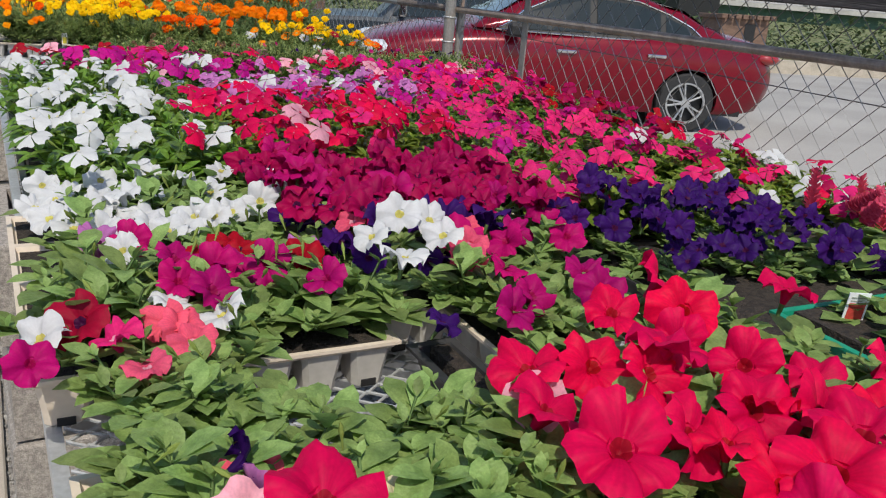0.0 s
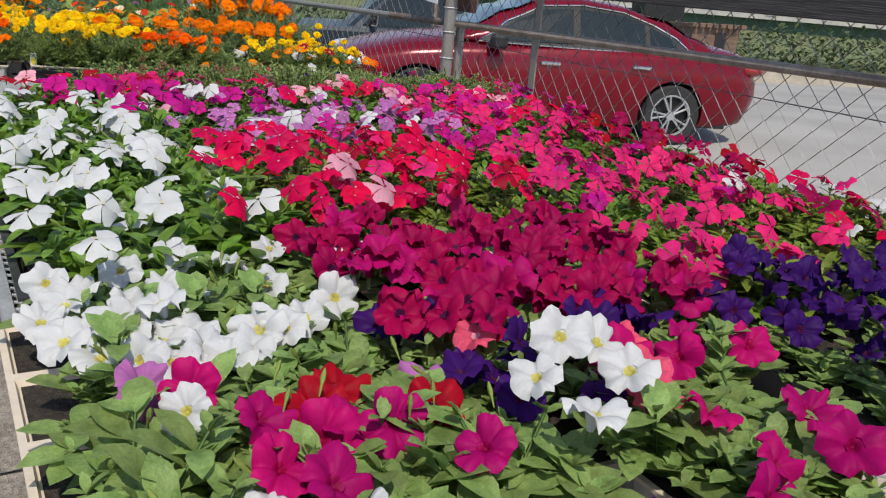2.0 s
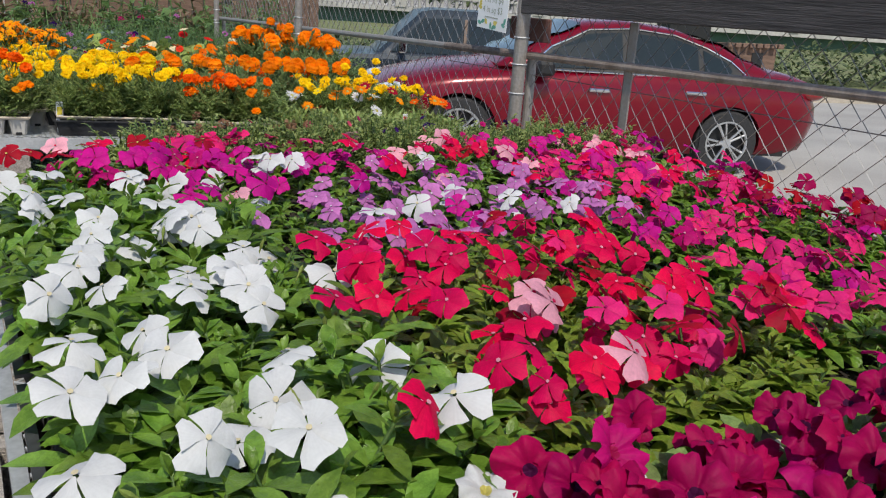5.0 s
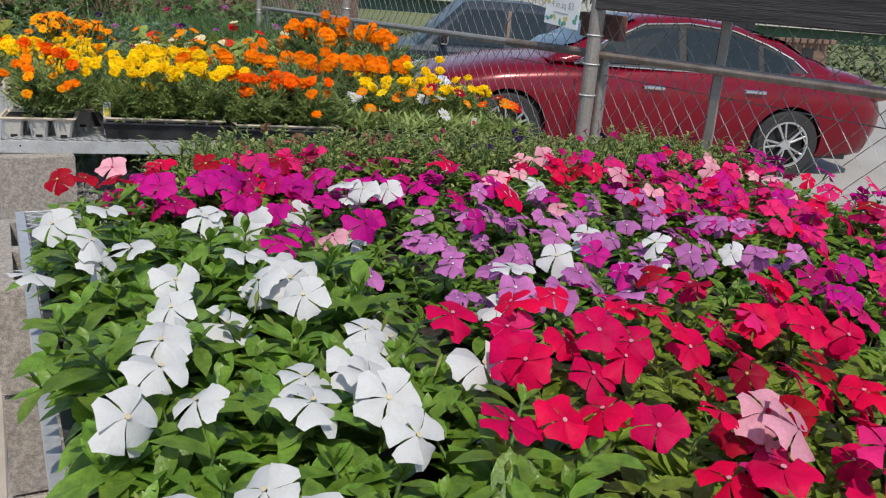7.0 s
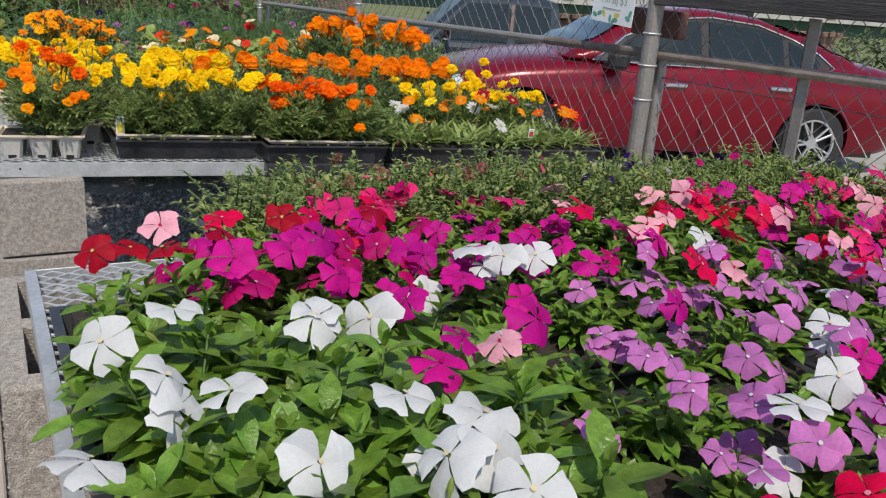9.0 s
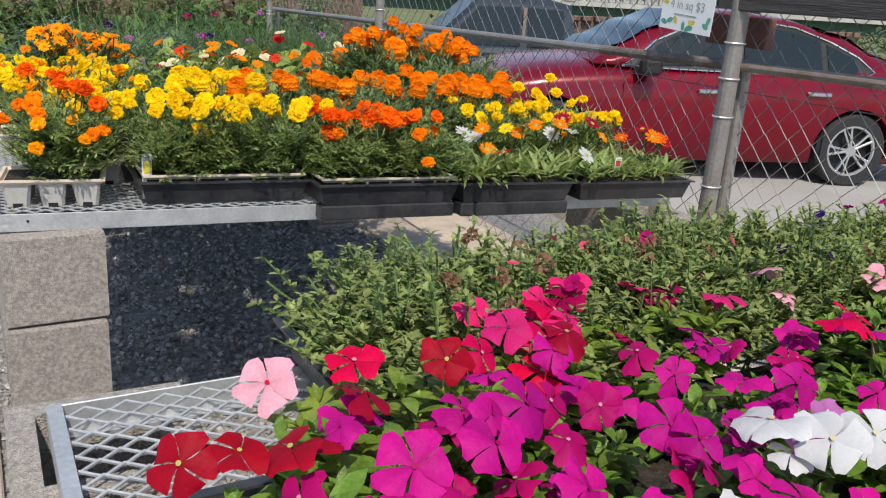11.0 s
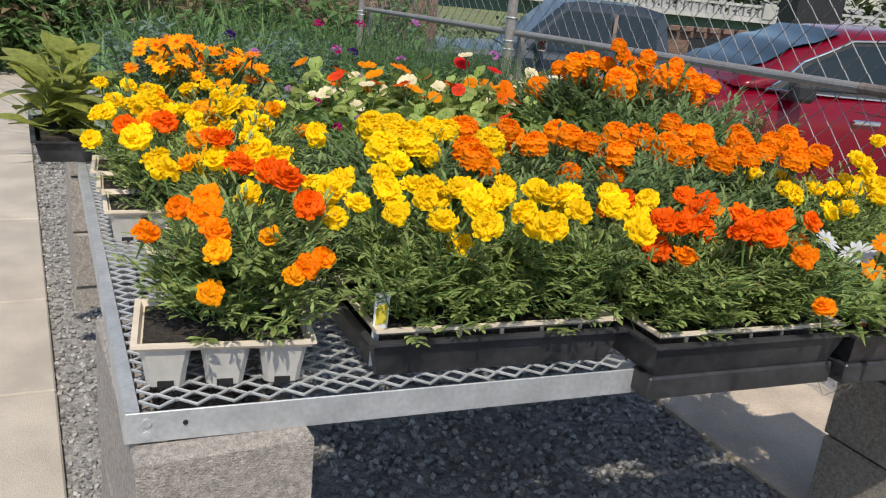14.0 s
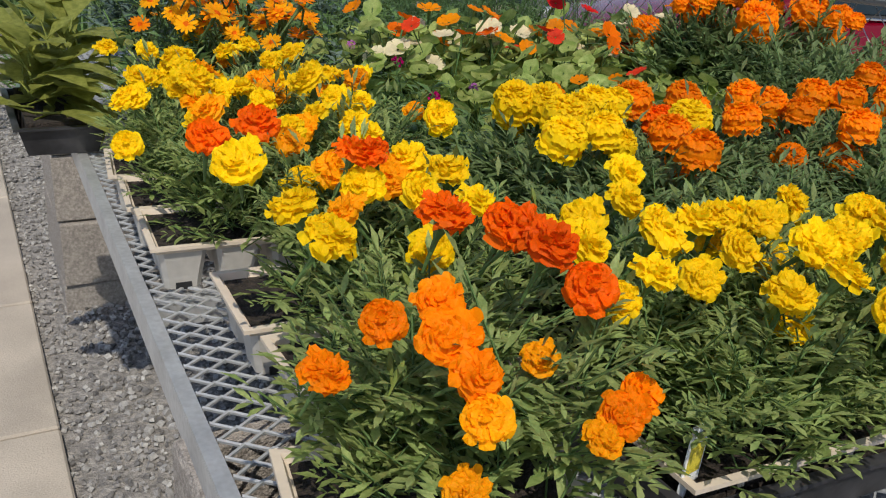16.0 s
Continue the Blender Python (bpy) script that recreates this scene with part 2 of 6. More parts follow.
def box(bm, x0, x1, y0, y1, z0, z1, bevel=0.0, m=None, mi=0):
    r = bmesh.ops.create_cube(bm, size=1.0)
    vs = r["verts"]
    for v in vs:
        v.co = Vector(((x0 + x1) / 2 + v.co.x * (x1 - x0), (y0 + y1) / 2 + v.co.y * (y1 - y0), (z0 + z1) / 2 + v.co.z * (z1 - z0)))
    fs = {f for v in vs for f in v.link_faces}
    if bevel:
        es = {e for v in vs for e in v.link_edges}
        g = bmesh.ops.bevel(bm, geom=list(es), offset=bevel, segments=1, affect="EDGES")
        vs = list({v for f in g["faces"] for v in f.verts})
    if mi:
        for f in {f for v in vs for f in v.link_faces}:
            f.material_index = mi
    if m:
        bmesh.ops.transform(bm, matrix=m, verts=vs)
    return bm


def tube(bm, a, b, r, n=10, r2=None):
    a, b = Vector(a), Vector(b)
    d = b - a
    m = Matrix.Translation((a + b) / 2) @ d.to_track_quat("Z", "Y").to_matrix().to_4x4()
    bmesh.ops.create_cone(bm, cap_ends=True, segments=n, radius1=r, radius2=r if r2 is None else r2, depth=d.length, matrix=m)
    return bm


def ring(bm, c, R, r, axis="Z", n=14, k=6):
    rot = {"Z": Matrix(), "X": Matrix.Rotation(math.pi / 2, 4, "Y"), "Y": Matrix.Rotation(math.pi / 2, 4, "X")}[axis]
    rows = []
    for i in range(n):
        a = 2 * math.pi * i / n
        rows.append([bm.verts.new(Vector(c) + rot @ Vector(((R + r * math.cos(b)) * math.cos(a), (R + r * math.cos(b)) * math.sin(a), r * math.sin(b))))
                     for b in (2 * math.pi * j / k for j in range(k))])
    for i in range(n):
        for j in range(k):
            bm.faces.new((rows[i][j], rows[(i + 1) % n][j], rows[(i + 1) % n][(j + 1) % k], rows[i][(j + 1) % k]))
    return bm


def open_box(bm, w, d, h, taper=0.012, lip=0.008, wall=0.003):
    """An open tray: outer and inner walls, a floor and a turned-out lip; its top at h."""
    def loop(x, y, z):
        return [bm.verts.new(p) for p in ((-x, -y, z), (x, -y, z), (x, y, z), (-x, y, z))]
    w, d = w / 2, d / 2
    ls = [loop(w - taper, d - taper, 0), loop(w, d, h - 0.004), loop(w + lip, d + lip, h - 0.004), loop(w + lip, d + lip, h),
          loop(w - wall, d - wall, h), loop(w - taper - wall, d - taper - wall, wall)]
    bm.faces.new(ls[0][::-1])
    for p, q in zip(ls, ls[1:]):
        for i in range(4):
            bm.faces.new((p[i], p[(i + 1) % 4], q[(i + 1) % 4], q[i]))
    bm.faces.new(ls[-1])
    return bm


def raw(name, verts, faces, material, smooth=False):
    me = bpy.data.meshes.new(name)
    me.from_pydata(verts, [], faces)
    for m in (material if isinstance(material, (list, tuple)) else [material]):
        me.materials.append(m)
    if smooth:
        me.shade_smooth()
    return me


# ---------------------------------------------------------------- ground
def ground_z(x, y):
    """Level by the benches; beyond the fence it falls a little to the road."""
    return 0.0 if x < 2.45 else -(min(0.2, 0.2 * (x - 2.45) / 0.9)) + (road_fall(y) - 0.02) * min(1.0, (x - 2.45) / 0.9)


def road_fall(y):
    """The street runs downhill past the parked sedan."""
    return -0.06 * max(0.0, min(y - 3.6, 10.0))


bm = bmesh.new()
xs = [-600, -60, -12, -1.3, 0, 1.6, 2.45, 2.9, 3.35, 12, 60, 600]
ys = [-600, -60, -12, -6, -3, 0, 3.6, 13.6, 60, 600]
grid = [[bm.verts.new((x, y, ground_z(x, y) - 0.004)) for x in xs] for y in ys]
for r0, r1 in zip(grid, grid[1:]):
    for i in range(len(xs) - 1):
        bm.faces.new((r0[i], r0[i + 1], r1[i + 1], r1[i]))
tagged(part("ground", bm, M["gravel"]), "grey crushed gravel ground around the plant benches", "ground", kind="structure")

# road beyond the fence, with its kerb
CAR_DIR = radians(158.8)
bm = bmesh.new()
rows = [[bm.verts.new((x, y, -0.196 + road_fall(y))) for x in (3.35, 40)] for y in (-60, 3.6, 13.6, 40)]
for a, b in zip(rows, rows[1:]):
    bm.faces.new((a[0], a[1], b[1], b[0]))
tagged(part("road", bm, M["asphalt"]), "pale sunlit grey asphalt street surface", "road", kind="structure")
bm = bmesh.new()
for a, b in ((-30, 3.6), (3.6, 13.6)):
    k = len(bm.verts)
    box(bm, 3.2, 3.35, a, b, -0.30, -0.10)
    bm.verts.ensure_lookup_table()
    for v in bm.verts[k:]:
        v.co.z += road_fall(v.co.y)
tagged(part("kerb", bm, M["kerb"]), "tan concrete kerb along the street", "kerb", kind="structure")
bm = bmesh.new()
box(bm, 1.66, 2.32, -6, 8, -0.05, 0.016, 0.006)
tagged(part("fence_footing", bm, M["slab"]), "tan concrete strip at the foot of the fence", "concrete strip", kind="structure")

# paved walk: one slab after another with recessed joints
walkway = thing("pavement", (0, 0, 0), "pale concrete walkway of large slabs", "pavement", kind="structure")
cuts = [-7.0, -5.4, -3.9, -2.4, -0.9, 0.55, 1.49, 2.165, 3.11, 4.3, 5.6, 7.0, 8.6]
for a, b in zip(cuts, cuts[1:]):
    bm = bmesh.new()
    box(bm, -1.45, -0.042, a + 0.004, b - 0.004, -0.06, 0.02, 0.005)
    part("slab", bm, M["path"], walkway)

# gravel stones, thick where the walk passes and under the benches
rng = random.Random(3)
verts, faces = [], []
hull = [(-1, -1, -1), (1, -1, -1), (1, 1, -1), (-1, 1, -1), (-0.8, -0.8, 1), (0.8, -0.8, 1), (0.8, 0.8, 1), (-0.8, 0.8, 1)]
quads = [(3, 2, 1, 0), (4, 5, 6, 7), (0, 1, 5, 4), (1, 2, 6, 5), (2, 3, 7, 6), (3, 0, 4, 7)]
def stones(n, x0, x1, y0, y1, big):
    for _ in range(n):
        x, y = rng.uniform(x0, x1), rng.uniform(y0, y1)
        s = big * rng.uniform(0.45, 1.25)
        rot = Euler((rng.uniform(-0.6, 0.6), rng.uniform(-0.6, 0.6), rng.uniform(0, 6.3))).to_matrix()
        k = len(verts)
        for p in hull:
            q = rot @ Vector((p[0] * s * rng.uniform(0.7, 1.25), p[1] * s * rng.uniform(0.6, 1.0), p[2] * s * rng.uniform(0.35, 0.75)))
            verts.append((x + q.x, y + q.y, s * 0.25 + q.z))
        faces.extend(tuple(k + i for i in f) for f in quads)
stones(5200, -0.04, 0.16, -4.2, 5.5, 0.0062)
stones(9000, 0.1, 1.7, -0.6, 2.5, 0.0085)
tagged(new("gravel", raw("gravel", verts, faces, M["stone"])), "loose grey crushed stones", "gravel", kind="stuff")

# ---------------------------------------------------------------- concrete blocks
def block_mesh():
    bm = bmesh.new()
    w, d, h = 0.097, 0.195, 0.191
    def loop(x0, x1, y0, y1, z, t=0.0):
        return [bm.verts.new((x + rng.uniform(-0.001, 0.001), y, z)) for x, y in ((x0 + t, y0 + t), (x1 - t, y0 + t), (x1 - t, y1 - t), (x0 + t, y1 - t))]
    cores = [(-w + 0.03, w - 0.03, -d + 0.032, -0.016), (-w + 0.03, w - 0.03, 0.016, d - 0.032)]
    rows = [loop(-w, w, -d, d, 0.003, 0.003), loop(-w, w, -d, d, 0.006), loop(-w, w, -d, d, h - 0.006), loop(-w, w, -d, d, h, 0.004)]
    for p, q in zip(rows, rows[1:]):
        for i in range(4):
            bm.faces.new((p[i], p[(i + 1) % 4], q[(i + 1) % 4], q[i]))
    t = [[bm.verts.new((x, y, h)) for x, y in ((c[0], c[2]), (c[1], c[2]), (c[1], c[3]), (c[0], c[3]))] for c in cores]
    b = [[bm.verts.new((v.co.x * 0.9, v.co.y, 0.004)) for v in c] for c in t]
    o = rows[-1]
    A, B = t
    for f in ((o[0], o[1], A[1], A[0]), (A[3], A[2], B[1], B[0]), (B[3], B[2], o[2], o[3]),
              (o[3], o[0], A[0], B[3]), (o[1], o[2], B[2], A[1])):
        bm.faces.new(f)
    bm.faces.new((A[0], A[3], B[0], B[3])); bm.faces.new((A[1], B[2], B[1], A[2]))
    for c, e in zip(t, b):
        for i in range(4):
            bm.faces.new((c[(i + 1) % 4], c[i], e[i], e[(i + 1) % 4]))
        bm.faces.new(e)
    bmesh.ops.recalc_face_normals(bm, faces=bm.faces[:])
    return to_mesh("concrete_block", bm, M["block"])


BLOCK = block_mesh()
def stack(x, y, top, n, rz=0.0, jig=0.006, turn=2.0):
    for i in range(n):
        ob = new("concrete_block", BLOCK)
        ob.matrix_basis = pose(x + rng.uniform(-jig, jig), y + rng.uniform(-jig, jig), top - 0.191 - 0.1935 * i, 0, 0, rz + rng.uniform(-turn, turn))
        tagged(ob, "rough grey hollow concrete block in a stack under a bench", "concrete block", "blocks under the benches")


stack(0.094, 0.160, 0.720, 4)
stack(1.782, 0.212, 0.607, 1, -2, 0.0, 0)
stack(1.776, 0.216, 0.607 - 0.1935, 3, 0, 0.006, 3)
stack(0.14, 2.30, 0.657, 4)
stack(1.52, 2.22, 0.614, 4)
stack(0.072, -1.034, 0.772, 4)
stack(1.45, -1.10, 0.772, 4)
stack(0.075, -2.15, 0.772, 4)
stack(0.075, -3.30, 0.772, 4)
stack(1.45, -3.30, 0.772, 4)

# ---------------------------------------------------------------- benches
def bench(name, x0, x1, y0, y1, z, drop, fall=0.0, rz=0.0):
    """Galvanised angle frame with an expanded-metal top; drop and fall: over the width and over the depth."""
    b = thing(name, (x0, y0, z), "galvanised steel plant bench with an expanded-metal top on concrete blocks", "bench", "plant benches")
    b.matrix_basis = pose(x0, y0, z, -math.degrees(math.atan2(fall, y1 - y0)), math.degrees(math.atan2(drop, x1 - x0)), rz)
    w, d = x1 - x0, y1 - y0
    h, t, f = 0.036, 0.003, 0.015
    for nm, r in (("front_rail", 0), ("back_rail", 1)):
        bm = bmesh.new()
        y = d * r
        s = 1 if not r else -1
        box(bm, 0, w, min(y, y + s * t), max(y, y + s * t), -h, 0, 0.0008)
        box(bm, 0, w, min(y + s * t, y + s * f), max(y + s * t, y + s * f), -h, -h + t)
        part(nm, bm, M["galv"], b)
    for nm, r in (("left_rail", 0), ("right_rail", 1)):
        bm = bmesh.new()
        x = w * r
        s = 1 if not r else -1
        box(bm, min(x, x + s * f), max(x, x + s * f), 0.004, d - 0.004, -t + 0.0012, 0.0012)
        box(bm, min(x, x + s * t), max(x, x + s * t), 0.004, d - 0.004, -h, -t, 0.0)
        part(nm, bm, M["galv"], b)
    for k in range(1, 4):
        bm = bmesh.new()
        box(bm, 0.02, w - 0.02, d * k / 4 - 0.015, d * k / 4 + 0.015, -h, -0.008)
        part("cross_bar", bm, M["galv"], b)
    for x, zz in ((0.022, -0.012), (0.022, -0.027), (0.062, -0.015)):
        bm = bmesh.new()
        tube(bm, (x, -0.002, zz), (x, 0.001, zz), 0.0052 if x < 0.05 else 0.0028, 8)
        part("bolt", bm, M["galv"] if x < 0.05 else M["dark"], b)
    # expanded metal: slanted strands that meet in diamonds
    vs, fs = [], []
    px, py, sw, th = 0.040, 0.0135, 0.0024, 0.0022
    ny, nx = int((d - 0.02) / py), int((w - 0.03) / (px / 2))
    for j in range(ny):
        y = 0.012 + j * py
        for i in range(nx):
            xa, xb = 0.016 + i * px / 2, 0.016 + (i + 1) * px / 2
            up = (i + j) % 2
            ya, yb = (y, y + py) if up else (y + py, y)
            k = len(vs)
            za, zb = (-0.0005, 0.0015) if up else (0.0015, -0.0005)
            vs += [(xa, ya - sw / 2, za), (xb, yb - sw / 2, zb), (xb, yb + sw / 2, zb + 0.001), (xa, ya + sw / 2, za + 0.001),
                   (xa, ya - sw / 2, za - th), (xb, yb - sw / 2, zb - th), (xb, yb + sw / 2, zb - th), (xa, ya + sw / 2, za - th)]
            fs += [(k, k + 1, k + 2, k + 3), (k + 4, k + 5, k + 1, k), (k + 3, k + 2, k + 6, k + 7)]
    ob = new("expanded_metal", raw("expanded_metal", vs, fs, M["galv"]))
    ob.parent = b
    return b


B2Z, B2DROP, B2FALL = 0.760, 0.030, 0.026
B1Z = 0.81
def top2(x, y):
    return B2Z - B2DROP * x - B2FALL * y


bench("plant_bench", -0.010, 1.70, -0.004, 2.44, B2Z, B2DROP * 1.71, B2FALL * 2.44, -1.5)
bench("plant_bench", 0.015, 1.60, -3.66, -0.93, B1Z, 0.0)

# ---------------------------------------------------------------- fence
FX = 2.22
def rail_z(y):
    return 1.035 - 0.030 * y


fence = thing("chain_link_fence", (FX, 0, 0), "weathered galvanised chain-link fence with pipe posts and a mid rail", "fence", kind="structure")
def fpart(name, bm, m, label=""):
    ob = part(name, bm, m, fence, label, smooth=False)
    ob.matrix_parent_inverse = Matrix.Translation((-FX, 0, 0))
    return ob


for a, b, m in ((5.3, 3.12, "pipe"), (3.07, 0.98, "pipe"), (0.98, 0.30, "rust"), (0.255, -5.0, "oldrail")):
    bm = bmesh.new()
    tube(bm, (FX, a, rail_z(a)), (FX, b, rail_z(b)), 0.018 if m == "rust" else 0.0165, 12)
    fpart("rail", bm, M[m], "rusty sleeve of the rail" if m == "rust" else "")
for y, r, top, lean in ((0.278, 0.030, 1.95, -0.02), (3.09, 0.026, 1.95, 0.0), (5.28, 0.024, 1.9, 0.0), (-5.0, 0.03, 1.9, 0.0)):
    bm = bmesh.new()
    tube(bm, (FX - 0.03, y, -0.1), (FX - 0.03, y + lean, top), r, 14)
    fpart("post", bm, M["pipe"])
    bm = bmesh.new()
    tube(bm, (FX + 0.035, y - 0.012, -0.1), (FX + 0.035, y - 0.012, rail_z(y) + 0.01), r * 0.72, 12)
    fpart("post", bm, M["pipe"], "short stub post beside the tall one")
    for z in (0.22, 0.30, 0.62, 0.86, rail_z(y) - 0.04, rail_z(y) + 0.075, 1.35, 1.6):
        bm = bmesh.new()
        ring(bm, (FX - 0.03, y + lean * z / top, z), r + 0.003, 0.0035, "Z", 12, 5)
        fpart("tension_band", bm, M["galv"])
bm = bmesh.new()
box(bm, FX + 0.012, FX + 0.020, -0.422, -0.378, -0.1, 1.21, 0.001)
box(bm, FX + 0.012, FX + 0.04, -0.382, -0.378, -0.1, 1.21, 0.0)
fpart("angle_post", bm, M["pipe"])
# woven wire: upright zigzags that hook into each other
vs, fs = [], []
P, HW, TOP = 0.045, 0.0450, 1.9
wr = random.Random(8)
y = -5.0
col = 0
tri = [(math.cos(a), math.sin(a)) for a in (0.5, 2.6, 4.7)]
while y < 5.28:
    n = int(TOP / P)
    k0 = len(vs)
    sag = wr.uniform(-0.002, 0.002)
    for i in range(n + 1):
        z = 0.015 + i * P
        side = (i + col) % 2
        yy = y + HW * side * 1.04 + sag + 0.004 * math.sin(z * 7 + y * 3)
        xx = FX + 0.022 + (0.0025 if side else -0.0025) + 0.006 * math.sin(y * 2.1 + z * 1.7)
        for cx, cz in tri:
            vs.append((xx + cx * 0.0021, yy + cz * 0.0021, z))
    for i in range(n):
        for j in range(3):
            a, b = k0 + i * 3 + j, k0 + i * 3 + (j + 1) % 3
            fs.append((a, b, b + 3, a + 3))
    y += HW
    col += 1
ob = new("wire_mesh", raw("wire_mesh", vs, fs, M["wire"]))
ob.parent, ob.matrix_parent_inverse = fence, Matrix.Translation((-FX, 0, 0))
tagged(ob, "galvanised diamond wire mesh", kind="stuff")
bm = bmesh.new()
tube(bm, (FX + 0.03, -5, 0.93 + 0.11), (FX + 0.03, 1.0, 0.93), 0.002, 5)
fpart("tension_wire", bm, M["rust"])

# dark board along the top, with a red-brown piece under its end
bm = bmesh.new()
for k in range(2):
    box(bm, 2.163, 2.192, -3.4, 0.265 - 0.02 * k, 1.20 + 0.152 * k, 1.35 + 0.152 * k, 0.004)
for v in bm.verts:
    v.co.z += -0.018 * (v.co.y - 0.4)
tagged(part("sign_board", bm, M["board"]), "dark weathered plank board fixed along the fence", "board")
bm = bmesh.new()
box(bm, 2.265, 2.305, 0.21, 0.48, 1.085, 1.185, 0.004)
tagged(part("wood_block", bm, M["redwood"]), "red-brown painted wooden block under the board", "wood block")

# ---------------------------------------------------------------- leaves and blooms
def add_leaf(V, F, base, way, up, length, width, bend=0.25, fold=0.25, mi=None, segs=3, shape=0):
    """A leaf blade folded along its rib, drooping towards the tip."""
    way = way.normalized()
    side = way.cross(up)
    if side.length < 1e-4:
        side = Vector((1, 0, 0))
    side.normalize()
    nrm = side.cross(way)
    prof = ((0.12, 0.85, 1.0, 0.0), (0.10, 0.62, 1.0, 0.0), (0.2, 1.0, 0.8, 0.0))[shape] if segs == 3 else (0.15, 0.9, 0.0) if segs == 2 else (0.22, 0.72, 1.0, 0.80, 0.0) if segs == 4 else (0.14, 0.50, 0.86, 1.0, 0.78, 0.0)
    k = len(V)
    for i in range(segs + 1):
        t = i / segs
        c = base + way * (length * t) - nrm * (bend * length * t * t)
        w = width * 0.5 * prof[i]
        if i == segs:
            V.append(c)
        else:
            V.append(c - side * w + nrm * (fold * w))
            V.append(c - nrm * 0.0)
            V.append(c + side * w + nrm * (fold * w))
    for i in range(segs - 1):
        a = k + i * 3
        F.append((a, a + 1, a + 4, a + 3))
        F.append((a + 1, a + 2, a + 5, a + 4))
    a = k + (segs - 1) * 3
    F.append((a, a + 1, a + 3))
    F.append((a + 1, a + 2, a + 3))


def rvec(r, zmin=0.0, zmax=1.0):
    a = r.uniform(0, 2 * math.pi)
    z = r.uniform(zmin, zmax)
    s = math.sqrt(max(0, 1 - z * z))
    return Vector((s * math.cos(a), s * math.sin(a), z))


def stick(V, F, a, b, r):
    a, b = Vector(a), Vector(b)
    d = (b - a).normalized()
    s = d.orthogonal().normalized()
    t = d.cross(s)
    k = len(V)
    for p in (a, b):
        for ang in (0, 2.1, 4.2):
            V.append(p + s * (r * math.cos(ang)) + t * (r * math.sin(ang)))
    for j in range(3):
        F.append((k + j, k + (j + 1) % 3, k + 3 + (j + 1) % 3, k + 3 + j))


